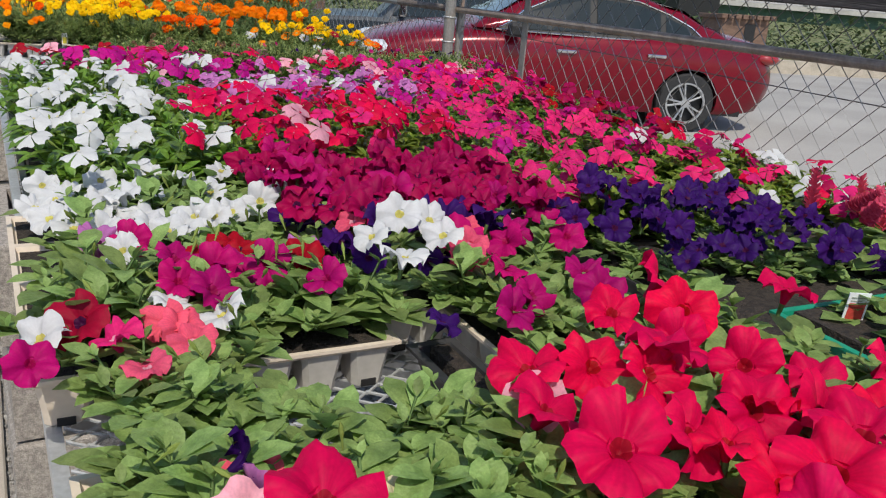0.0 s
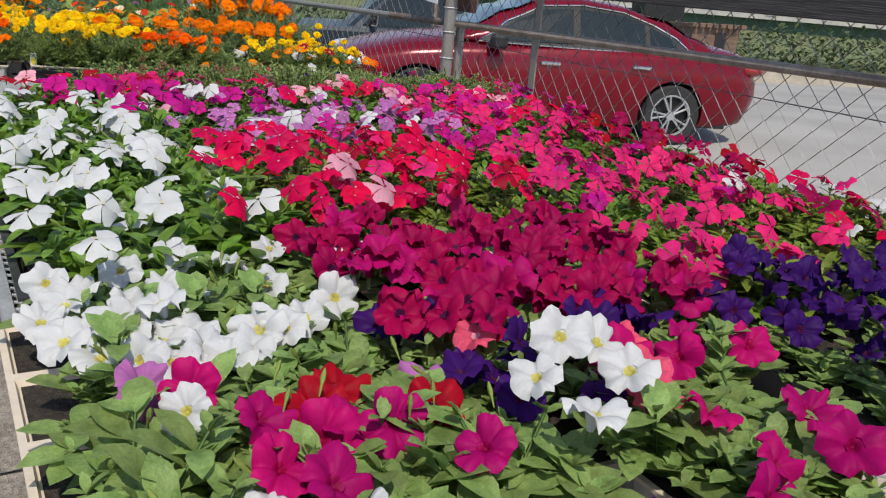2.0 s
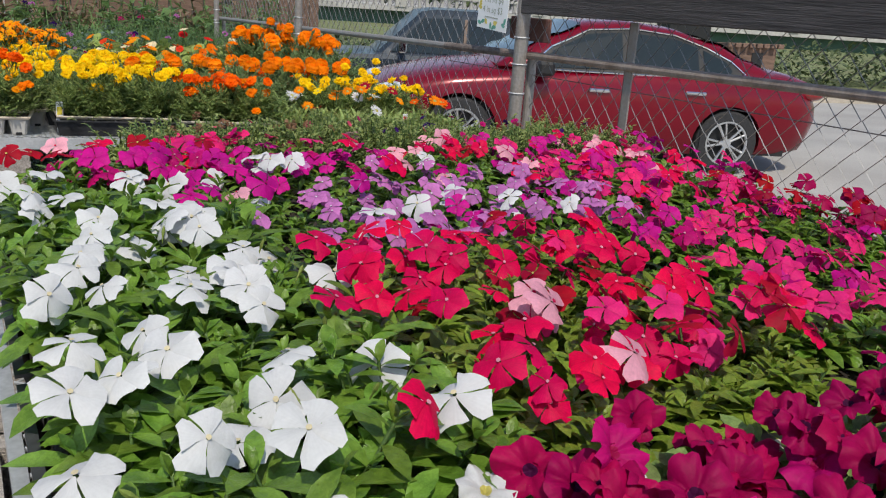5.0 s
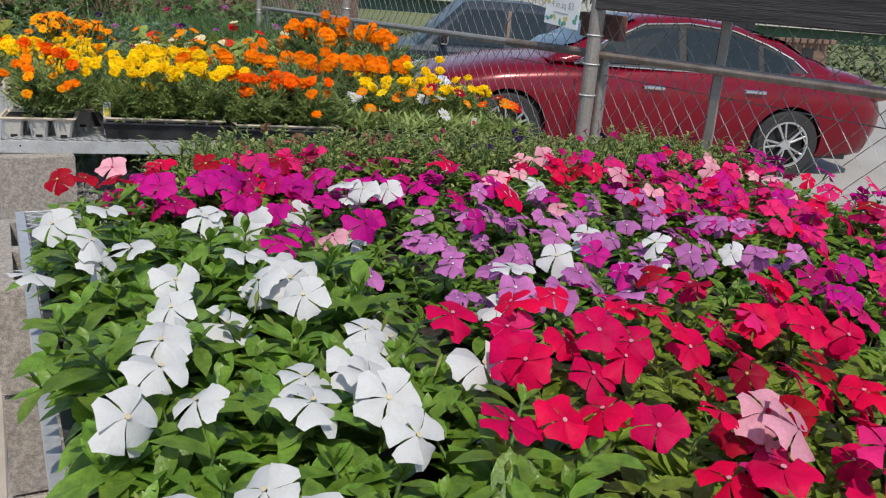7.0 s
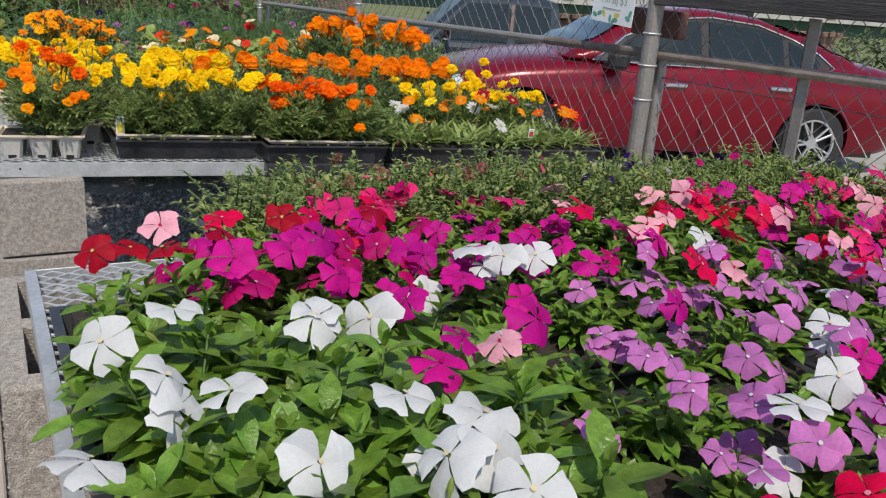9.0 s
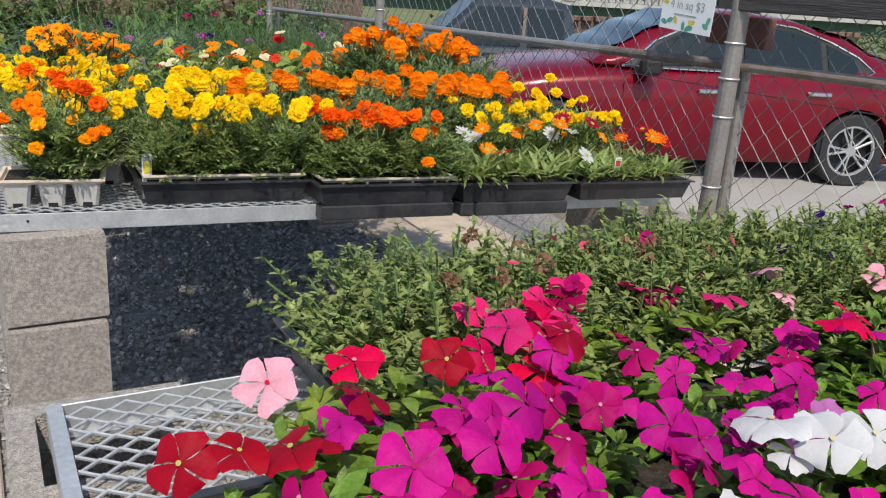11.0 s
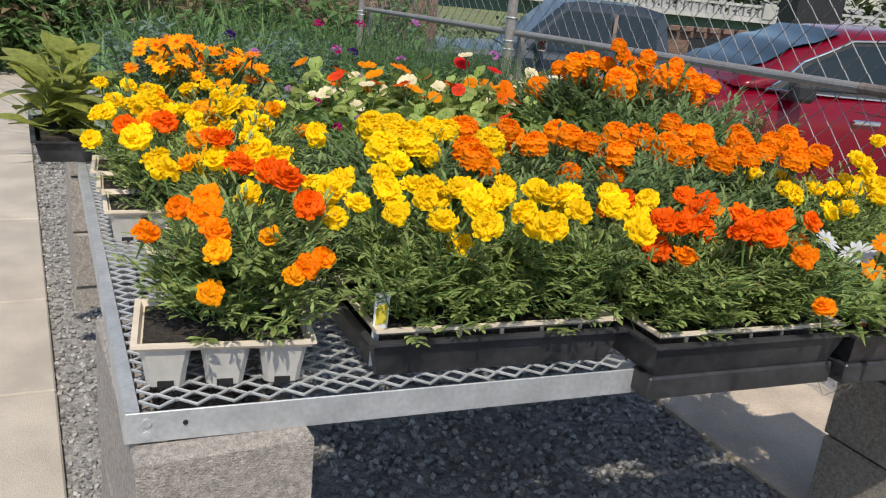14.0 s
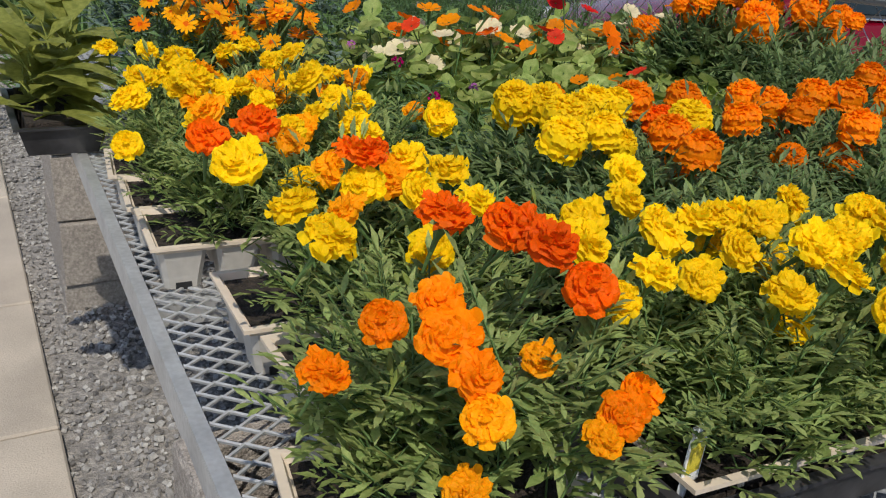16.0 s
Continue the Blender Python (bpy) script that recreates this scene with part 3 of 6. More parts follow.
def foliage(kind, seed):
    """One plant's greenery, its foot at the origin, about as wide as its cell."""
    r = random.Random(seed)
    V, F, SV, SF = [], [], [], []
    if kind == "petunia":
        for s in range(11):
            foot = Vector((r.uniform(-0.02, 0.02), r.uniform(-0.02, 0.02), 0))
            d = rvec(r, 0.45, 0.95)
            L = r.uniform(0.06, 0.105)
            stick(SV, SF, foot, foot + d * L, 0.0016)
            for i in range(9):
                t = r.uniform(0.25, 1.0)
                w = (rvec(r, 0.1, 0.8) + d * 0.35).normalized()
                ln = r.uniform(0.026, 0.052)
                add_leaf(V, F, foot + d * (L * t), w, Vector((0, 0, 1)), ln, ln * r.uniform(0.48, 0.60), r.uniform(0.1, 0.5), 0.25, segs=5)
            for i in range(4):
                ln = r.uniform(0.012, 0.022)
                add_leaf(V, F, foot + d * L, (rvec(r, 0.3, 1.0) + d * 0.4).normalized(), Vector((0, 0, 1)), ln, ln * 0.5, 0.2, 0.35, segs=4)
        mats = [M["l_pet"]]
    elif kind in ("vinca", "vincal"):
        for s in range(11):
            foot = Vector((r.uniform(-0.022, 0.022), r.uniform(-0.022, 0.022), 0))
            d = rvec(r, 0.62, 1.0)
            L = r.uniform(0.075, 0.125)
            stick(SV, SF, foot, foot + d * L, 0.0018)
            a = d.orthogonal().normalized()
            b = d.cross(a)
            turn = r.uniform(0, 6.3)
            for node, t in enumerate((0.40, 0.62, 0.80, 0.95)):
                turn += 1.57 + r.uniform(-0.3, 0.3)
                for k in (0, 3.14):
                    ang = turn + k + r.uniform(-0.25, 0.25)
                    w = (a * math.cos(ang) + b * math.sin(ang) + d * r.uniform(0.1, 0.65) + Vector((0, 0, 0.25))).normalized()
                    ln = r.uniform(0.040, 0.062) * (1.0, 1.0, 0.92, 0.72)[node]
                    add_leaf(V, F, foot + d * (L * t), w, Vector((0, 0, 1)), ln, ln * r.uniform(0.36, 0.45), r.uniform(0.15, 0.55), 0.32, segs=5)
            for i in range(3):
                ln = r.uniform(0.014, 0.024)
                add_leaf(V, F, foot + d * L, (rvec(r, 0.4, 1.0) + d).normalized(), Vector((0, 0, 1)), ln, ln * 0.42, 0.1, 0.5, segs=4)
        mats = [M["l_vin"] if kind == "vinca" else M["l_vinl"]]
    elif kind in ("marigold", "tallmarigold"):
        tall = kind == "tallmarigold"
        for s in range(78):
            foot = Vector((r.uniform(-0.04, 0.04), r.uniform(-0.04, 0.04), r.uniform(0.0, 0.09 if not tall else 0.09)))
            d = (rvec(r, 0.15, 0.95) + Vector((0, 0, 0.15))).normalized()
            L = r.uniform(0.045, 0.075) * (1.2 if tall else 1.0)
            side = d.cross(Vector((0, 0, 1))).normalized()
            stick(SV, SF, foot, foot + d * L * 0.9, 0.0009)
            for i in range(6):
                t = 0.3 + 0.13 * i
                b = foot + d * (L * t) - Vector((0, 0, 1)) * (0.012 * t * t)
                ln = (0.0195 if not tall else 0.026) * (1 - 0.35 * t) * r.uniform(0.6, 1.4)
                for sg in (-1, 1):
                    add_leaf(V, F, b, side * sg * r.uniform(0.4, 1.1) + d * r.uniform(0.5, 1.2) + Vector((0, 0, r.uniform(-0.5, 0.7))), Vector((0, 0, 1)), ln, ln * 0.32, 0.25, 0.2, shape=1)
            add_leaf(V, F, foot + d * L, d, Vector((0, 0, 1)), 0.02, 0.006, 0.2, 0.2, segs=2)
        mats = [M["l_afr" if tall else "l_mar"]]
    elif kind == "bush":
        for s in range(85):
            foot = Vector((r.uniform(-0.035, 0.035), r.uniform(-0.035, 0.035), 0))
            d = rvec(r, 0.55, 1.0)
            L = r.uniform(0.045, 0.10)
            stick(SV, SF, foot, foot + d * L, 0.0011)
            for i in range(30):
                t = r.uniform(0.35, 1.02)
                ln = r.uniform(0.0048, 0.0098)
                add_leaf(V, F, foot + d * (L * t), (rvec(r, -0.1, 0.8) + d * 0.5).normalized(), Vector((0, 0, 1)), ln, ln * 0.46, r.uniform(0.1, 0.5), 0.2, segs=4)
        mats = [M["l_bush"]]
    elif kind == "gazania":
        for s in range(46):
            foot = Vector((r.uniform(-0.035, 0.035), r.uniform(-0.035, 0.035), r.uniform(0, 0.02)))
            ln = r.uniform(0.06, 0.10)
            add_leaf(V, F, foot, rvec(r, 0.25, 0.9), Vector((0, 0, 1)), ln, 0.013, r.uniform(0.1, 0.5), 0.3, shape=2)
        mats = [M["l_mar"]]
    elif kind == "nasturtium":
        for s in range(38):
            foot = Vector((r.uniform(-0.05, 0.05), r.uniform(-0.05, 0.05), 0))
            tip = foot + rvec(r, 0.5, 1.0) * r.uniform(0.08, 0.2)
            stick(SV, SF, foot, tip, 0.0014)
            nrm = (Vector((0, -0.4, 1)) + rvec(r, -0.3, 0.6) * 0.7).normalized()
            a = nrm.orthogonal().normalized()
            b = nrm.cross(a)
            R = r.uniform(0.012, 0.027)
            k = len(V)
            V.append(tip - nrm * 0.004)
            for i in range(9):
                an = 2 * math.pi * i / 9
                V.append(tip + (a * math.cos(an) + b * math.sin(an)) * R * r.uniform(0.92, 1.08) + nrm * r.uniform(-0.002, 0.003))
            for i in range(9):
                F.append((k, k + 1 + i, k + 1 + (i + 1) % 9))
        mats = [M["l_nas"]]
    elif kind in ("herb", "greyherb", "dry"):
        for s in range(16):
            foot = Vector((r.uniform(-0.08, 0.08), r.uniform(-0.08, 0.08), 0))
            d = rvec(r, 0.6, 1.0)
            L = r.uniform(0.14, 0.30)
            stick(SV, SF, foot, foot + d * L, 0.0018)
            for i in range(15):
                t = r.uniform(0.25, 1.02)
                ln = r.uniform(0.03, 0.06)
                add_leaf(V, F, foot + d * (L * t), rvec(r, -0.2, 0.7), Vector((0, 0, 1)), ln, ln * 0.42, 0.3, 0.25, segs=2)
        mats = [M[{"herb": "l_grn", "greyherb": "l_gry", "dry": "l_dry"}[kind]]]
    elif kind == "dill":
        for s in range(34):
            foot = Vector((r.uniform(-0.10, 0.10), r.uniform(-0.10, 0.10), 0))
            d = rvec(r, 0.75, 1.0)
            L = r.uniform(0.2, 0.42)
            stick(SV, SF, foot, foot + d * L, 0.0014)
            for i in range(22):
                t = r.uniform(0.3, 1.03)
                ln = r.uniform(0.03, 0.06)
                add_leaf(V, F, foot + d * (L * t), rvec(r, -0.1, 0.9), Vector((0, 0, 1)), ln, 0.0035, 0.2, 0.0, segs=2)
        mats = [M["l_dill"]]
    elif kind == "blade":
        for s in range(60):
            foot = Vector((r.uniform(-0.1, 0.1), r.uniform(-0.1, 0.1), 0))
            add_leaf(V, F, foot, rvec(r, 0.75, 1.0), Vector((0, 0, 1)), r.uniform(0.22, 0.45), 0.010, r.uniform(0.05, 0.5), 0.2, shape=2)
        mats = [M["l_grn"]]
    elif kind == "salvia":
        for s in range(26):
            foot = Vector((r.uniform(-0.03, 0.03), r.uniform(-0.03, 0.03), r.uniform(0.02, 0.09)))
            ln = r.uniform(0.05, 0.075)
            add_leaf(V, F, foot, rvec(r, -0.1, 0.6), Vector((0, 0, 1)), ln, ln * 0.6, r.uniform(0.2, 0.5), 0.2, shape=0)
        mats = [M["l_pet"]]
    return _joined(kind, V, F, SV, SF, mats)


def _joined(kind, V, F, SV, SF, mats):
    k, n = len(V), len(F)
    me = raw(kind, [tuple(v) for v in V] + [tuple(v) for v in SV], F + [tuple(i + k for i in f) for f in SF], mats + [M["stem"]], smooth=True)
    me.polygons.foreach_set("material_index", [0] * n + [1] * len(SF))
    return me


def bloom_geo(kind, seed):
    """Vertices, faces and material slots (0 petal, 1 eye, 2 stalk) of a flower that faces +z."""
    r = random.Random(seed)
    V, F, I = [], [], []
    def face(*idx, mi=0):
        F.append(idx)
        I.append(mi)
    if kind == "petunia":
        n, R = 40, 0.036
        radii = (0.07, 0.2, 0.45, 0.70, 0.88, 1.0)
        ph, bent = r.uniform(0, 6), r.uniform(0.0, 0.28)
        for q in radii:
            for i in range(n):
                a = 2 * math.pi * i / n
                notch = abs(math.cos(2.5 * a)) ** 7
                lobe = 1 - 0.20 * q ** 3 * notch + 0.06 * q * math.sin(2 * a + ph) + 0.035 * q * math.sin(7 * a + ph)
                z = -0.017 * (1 - q) ** 2.2 + q ** 2 * (0.0042 * math.sin(10 * a + ph) + 0.0030 * math.sin(15 * a + 2 * ph)) + 0.006 * q * math.sin(2 * a + 2 * ph) - 0.0075 * q * abs(math.cos(2.5 * a)) ** 3
                z -= R * bent * q * q * max(0.0, math.cos(a - ph)) ** 2 + 0.22 * R * max(0.0, q - 0.6) ** 2 * (2 + math.sin(3 * a + ph)) + 0.003 * notch * q
                V.append((math.cos(a) * R * q * lobe, math.sin(a) * R * q * lobe, z))
        for ri in range(5):
            for i in range(n):
                a, b = ri * n + i, ri * n + (i + 1) % n
                face(a, b, b + n, a + n, mi=1 if ri == 0 else 0)
        k = len(V)
        V.append((0, 0, -0.02))
        for i in range(n):
            face(k, (i + 1) % n, i, mi=1)
        k = len(V)
        for z, q in ((-0.010, 0.28), (-0.03, 0.11), (-0.047, 0.075)):
            for i in range(6):
                a = 2 * math.pi * i / 6
                V.append((math.cos(a) * R * q, math.sin(a) * R * q, z))
        for j in range(2):
            for i in range(6):
                a, b = k + j * 6 + i, k + j * 6 + (i + 1) % 6
                face(a, a + 6, b + 6, b, mi=0 if j == 0 else 2)
    elif kind == "vinca":
        R = 0.0285
        nod = r.uniform(0, 6.3)
        for p in range(5):
            a0 = 2 * math.pi * p / 5 + r.uniform(-0.10, 0.10)
            tilt = r.uniform(-0.45, 0.30) - 0.35 * max(0.0, math.cos(a0 - nod))
            long, curl = r.uniform(0.86, 1.10), r.uniform(0.0, 0.40)
            k = len(V)
            for t, w in ((0.06, 0.08), (0.34, 0.33), (0.64, 0.66), (0.87, 0.80), (1.0, 0.46)):
                for s in (-1, -0.5, 0, 0.5, 1):
                    an = a0 + 0.22 * t
                    lx, ly = R * long * t * (1 - 0.10 * s * t * t), R * 0.66 * w * s
                    z = 0.002 * t + R * t * tilt - R * curl * t * t * (0.6 + 0.4 * s) + 0.0030 * s * t - 0.0035 * s * s * t
                    V.append((lx * math.cos(an) - ly * math.sin(an), lx * math.sin(an) + ly * math.cos(an), z + 0.0005 * p))
            for i in range(4):
                for s in range(4):
                    a = k + i * 5 + s
                    face(a, a + 1, a + 6, a + 5)
        k = len(V)
        for i in range(6):
            a = 2 * math.pi * i / 6
            V.append((math.cos(a) * 0.0027, math.sin(a) * 0.0027, 0.0040))
        face(*range(k, k + 6), mi=1)
        k = len(V)
        for z, q in ((0.0, 0.0025), (-0.022, 0.0014)):
            for i in range(4):
                V.append((math.cos(i * 1.57) * q, math.sin(i * 1.57) * q, z))
        for i in range(4):
            face(k + i, k + (i + 1) % 4, k + 4 + (i + 1) % 4, k + 4 + i, mi=2)
    elif kind in ("marigold", "pompom"):
        pom = kind == "pompom"
        R, H = (0.0235, 0.0205) if pom else (0.0230, 0.0105)
        layers = ((1.0, 18), (0.90, 17), (0.78, 16), (0.64, 13), (0.50, 11), (0.34, 8), (0.18, 5)) if pom else \
                 ((1.0, 11), (0.88, 11), (0.70, 9), (0.50, 7), (0.28, 5))
        lop, lopa = (0.04, 0.0) if pom else (0.13, r.uniform(0, 6))
        def dome(q):
            return H * math.sqrt(max(0.0, 1 - 0.94 * q * q)) if pom else H * (1 - 0.85 * q * q)
        k = len(V)
        V.append((0, 0, dome(0) - 0.001))
        shell = [(q, dome(q) - 0.0012) for q in (0.35, 0.65, 0.88)]
        if pom:
            shell += [(0.95, 0.0), (0.90, -0.007), (0.60, -0.011)]
        for q, z in shell:
            for i in range(10):
                a = 2 * math.pi * i / 10
                V.append((math.cos(a) * R * q, math.sin(a) * R * q, z))
        for i in range(10):
            face(k, k + 1 + i, k + 1 + (i + 1) % 10)
            for j in range(len(shell) - 1):
                a, b = k + 1 + j * 10 + i, k + 1 + j * 10 + (i + 1) % 10
                face(a, a + 10, b + 10, b)
        if pom:
            under = ((1.02, 16, -0.0060), (0.94, 14, -0.0125))
        else:
            under = ((0.92, 8, -0.0045),)
        for q, n, z0 in tuple((q, n, None) for q, n in layers) + under:
            off = r.uniform(0, 6)
            for i in range(n):
                a = off + 2 * math.pi * (i + r.uniform(-0.2, 0.2)) / n
                ca, sa = math.cos(a), math.sin(a)
                tip = q * (r.uniform(0.93, 1.08) if pom else r.uniform(0.78, 1.16)) * (1 + lop * math.cos(a - lopa))
                root = max(0.02, q - 0.36)
                lift = r.uniform(0.0018, 0.0046) if pom else r.uniform(-0.0010, 0.0085)
                w = 2 * math.pi * R * max(q, 0.2) / n * (r.uniform(1.10, 1.40) if pom else r.uniform(0.85, 1.20))
                k = len(V)
                for t, ww in ((0.0, 0.5), (0.6, 1.0), (1.0, 0.86)):
                    rr = root + (tip - root) * t
                    zz = dome(min(1.0, rr)) + lift * t * t - (0.0030 * t * t if q == 1.0 else 0.0) if z0 is None else 0.002 + (z0 - 0.002) * t
                    for s in (-1, -0.35, 0.35, 1):
                        x, y = rr * R - (0.0012 if abs(s) == 1 and t == 1.0 else 0.0), ww * w * 0.5 * s
                        z = zz + (0.25 + t) * r.uniform(-0.0010, 0.0012) * (1.7 if pom else 2.4) - 0.0006 * abs(s)
                        V.append((x * ca - y * sa, x * sa + y * ca, z))
                for j in range(2):
                    for s in range(3):
                        b = k + j * 4 + s
                        face(b, b + 1, b + 5, b + 4)
        k = len(V)
        for z, q in ((-0.001, 0.009), (-0.010, 0.0065), (-0.022, 0.0026), (-0.055, 0.0012)):
            for i in range(6):
                a = 2 * math.pi * i / 6
                V.append((math.cos(a) * q, math.sin(a) * q, z))
        for j in range(3):
            for i in range(6):
                a, b = k + j * 6 + i, k + j * 6 + (i + 1) % 6
                face(a, a + 6, b + 6, b, mi=2)
    elif kind in ("gazania", "gaillardia"):
        n = 15
        R = 0.027
        for i in range(n):
            a = 2 * math.pi * i / n + r.uniform(-0.06, 0.06)
            ca, sa = math.cos(a), math.sin(a)
            k = len(V)
            up = r.uniform(-0.1, 0.35)
            for t, w in ((0.2, 0.5), (0.6, 1.0), (0.85, 0.8), (1.0, 0.15)):
                for s in (-1, 1):
                    x, y = R * t, 0.0042 * w * s
                    V.append((x * ca - y * sa, x * sa + y * ca, 0.003 + up * x * 0.6 + 0.0006 * (i % 2)))
            for j in range(3):
                face(k + 2 * j, k + 2 * j + 1, k + 2 * j + 3, k + 2 * j + 2)
        k = len(V)
        V.append((0, 0, 0.008))
        for i in range(10):
            V.append((0.0085 * math.cos(i * 0.628), 0.0085 * math.sin(i * 0.628), 0.003))
        for i in range(10):
            face(k, k + 1 + i, k + 1 + (i + 1) % 10, mi=1)
        k = len(V)
        for z, q in ((0.003, 0.006), (-0.01, 0.004), (-0.08, 0.0014)):
            for i in range(5):
                V.append((math.cos(i * 1.257) * q, math.sin(i * 1.257) * q, z))
        for j in range(2):
            for i in range(5):
                a, b = k + j * 5 + i, k + j * 5 + (i + 1) % 5
                face(a, a + 5, b + 5, b, mi=2)
    elif kind == "nasturtium":
        R = 0.025
        for p in range(5):
            a0 = 2 * math.pi * p / 5
            k = len(V)
            for t, w in ((0.1, 0.12), (0.5, 0.6), (0.85, 0.9), (1.0, 0.55)):
                for s in (-1, 0, 1):
                    x, y = R * t, R * 0.62 * w * s
                    V.append((x * math.cos(a0) - y * math.sin(a0), x * math.sin(a0) + y * math.cos(a0), 0.012 * t - 0.006 * t * t + 0.003 * abs(s) * t + r.uniform(-0.001, 0.001)))
            for i in range(3):
                for s in range(2):
                    a = k + i * 3 + s
                    face(a, a + 1, a + 4, a + 3, mi=0)
        k = len(V)
        for z, q in ((0.0, 0.005), (-0.02, 0.003), (-0.10, 0.0012)):
            for i in range(4):
                V.append((math.cos(i * 1.57) * q, math.sin(i * 1.57) * q, z))
        for j in range(2):
            for i in range(4):
                a, b = k + j * 4 + i, k + j * 4 + (i + 1) % 4
                face(a, a + 4, b + 4, b, mi=2)
    elif kind == "spike":
        for s in range(46):
            t = s / 46
            a = s * 2.4
            b = Vector((0, 0, 0.10 * t - 0.02))
            rr = 0.014 * (1 - 0.5 * t) + 0.004
            w = Vector((math.cos(a), math.sin(a), 0.5))
            kk = len(V)
            VV, FF = [], []
            add_leaf(VV, FF, b, w, Vector((0, 0, 1)), rr * 1.7, rr * 1.1, -0.2, 0.3)
            V.extend(tuple(v) for v in VV)
            for f in FF:
                face(*[kk + i for i in f])
    elif kind == "cluster":
        for s in range(26):
            c = rvec(r, 0.0, 1.0) * 0.018
            kk = len(V)
            n = rvec(r, 0.2, 1.0)
            a = n.orthogonal().normalized()
            b = n.cross(a)
            for i in range(5):
                V.append(tuple(c + (a * math.cos(i * 1.257) + b * math.sin(i * 1.257)) * 0.0055))
            face(*range(kk, kk + 5))
    elif kind == "bud":
        for z, q in ((-0.02, 0.001), (-0.004, 0.0022), (0.004, 0.0042), (0.012, 0.0032), (0.018, 0.0008)):
            for i in range(5):
                V.append((math.cos(i * 1.257) * q, math.sin(i * 1.257) * q, z))
        for j in range(4):
            for i in range(5):
                a, b = j * 5 + i, j * 5 + (i + 1) % 5
                face(a, b, b + 5, a + 5)
    return V, F, I


EYES = {"petunia": {"white": "eye_y"}, "vinca": {}, "gazania": {}, "gaillardia": {}}
_geo, _bloom, _green = {}, {}, {}
def bloom_mesh(kind, colour, variant):
    key = (kind, colour, variant)
    if key not in _bloom:
        if (kind, variant) not in _geo:
            _geo[kind, variant] = bloom_geo(kind, 100 + variant * 7)
        V, F, I = _geo[kind, variant]
        eye = "eye_d"
        if kind == "petunia":
            eye = {"white": "eye_y", "coral": "p_pale", "pink": "p_pale", "pale": "eye_y", "red": "p_dred", "mag": "p_crim"}.get(colour, "eye_d")
        elif kind == "vinca":
            eye = {"white": "p_cream", "red": "p_pale", "pink": "p_mag", "mag": "p_pale", "orc": "p_mag", "pale": "p_red", "crim": "p_dred", "lav": "p_white"}.get(colour, "eye_y")
        elif kind in ("gazania",):
            eye = "eye_y"
        elif kind == "gaillardia":
            eye = "p_dorg"
        me = raw(kind + "_bloom", V, F, [M["p_" + colour] if colour != "bud" else M["bud"], M[eye], M["stem"]], smooth=kind in ("petunia", "vinca", "nasturtium"))
        me.polygons.foreach_set("material_index", I)
        _bloom[key] = me
    return _bloom[key]


def green_mesh(kind, variant):
    if (kind, variant) not in _green:
        _green[kind, variant] = foliage(kind, 11 + variant * 13)
    return _green[kind, variant]


COLOUR_WORDS = {"white": "white", "red": "bright red", "dred": "deep red", "coral": "coral pink", "mag": "magenta", "crim": "dark crimson", "pink": "hot pink", "orc": "bright magenta",
                "pale": "pale pink", "lav": "lavender", "pur": "deep purple", "yel": "yellow", "gold": "golden yellow", "org": "orange", "dorg": "red-orange", "scar": "scarlet", "cream": "cream"}
pr = random.Random(21)
def plant(species, green, x, y, z, colours, blooms, height, size=1.0, spread=0.05, bloom=None, face_y=-0.35, buds=0, group="", low=1.0):
    """One plant: its greenery with each bloom and bud as a part."""
    scale = size * pr.uniform(0.9, 1.12)
    ob = new(species + "_plant")
    ob.empty_display_size = 0.05
    ob.matrix_basis = pose(x, y, z)
    fo = new("foliage", green_mesh(green, pr.randrange(4)))
    fo.parent = ob
    fo.matrix_basis = pose(0, 0, 0, 0, 0, pr.uniform(0, 360)) @ Matrix.Diagonal((scale, scale, scale * pr.uniform(0.92, 1.08) * low, 1))
    tagged(fo, kind="stuff")
    words = " and ".join(COLOUR_WORDS[c] for c in list(dict.fromkeys(colours))[:2]) if blooms else "mostly flowerless green"
    tagged(ob, f"{words} {species} plant growing in a nursery tray", "flower" if blooms else "plant", group or species + " plants")
    inv = ob.matrix_basis.inverted()
    kind = bloom or species
    for i in range(blooms):
        c = pr.choice(colours)
        dx, dy = pr.gauss(0, spread * 0.62), pr.gauss(0, spread * 0.62)
        tilt = Vector((dx * 5 + pr.uniform(-0.8, 0.7), dy * 5 + face_y + pr.uniform(-0.8, 0.6), 1.0)).normalized()
        s = pr.uniform(0.74, 1.12) * size
        m = Matrix.Translation((x + dx, y + dy, z + height * pr.uniform(0.78, 1.12) - 3.0 * (dx * dx + dy * dy))) @ tilt.to_track_quat("Z", "Y").to_matrix().to_4x4() \
            @ Matrix.Rotation(pr.uniform(0, 6.28), 4, "Z") @ Matrix.Diagonal((s, s * pr.uniform(0.86, 1.0), s, 1))
        fl = new("bloom", bloom_mesh(kind, c, pr.randrange(6)))
        fl.parent = ob
        fl.matrix_basis = inv @ m
    for i in range(buds):
        b = new("bud", bloom_mesh("bud", "bud", 0))
        b.parent = ob
        b.matrix_basis = inv @ (Matrix.Translation((x + pr.uniform(-spread, spread), y + pr.uniform(-spread, spread), z + height * pr.uniform(0.8, 1.1)))
                                @ Matrix.Rotation(pr.uniform(-0.9, 0.9), 4, "X") @ Matrix.Rotation(pr.uniform(-0.9, 0.9), 4, "Y") @ Matrix.Scale(0.62, 4))
    return ob


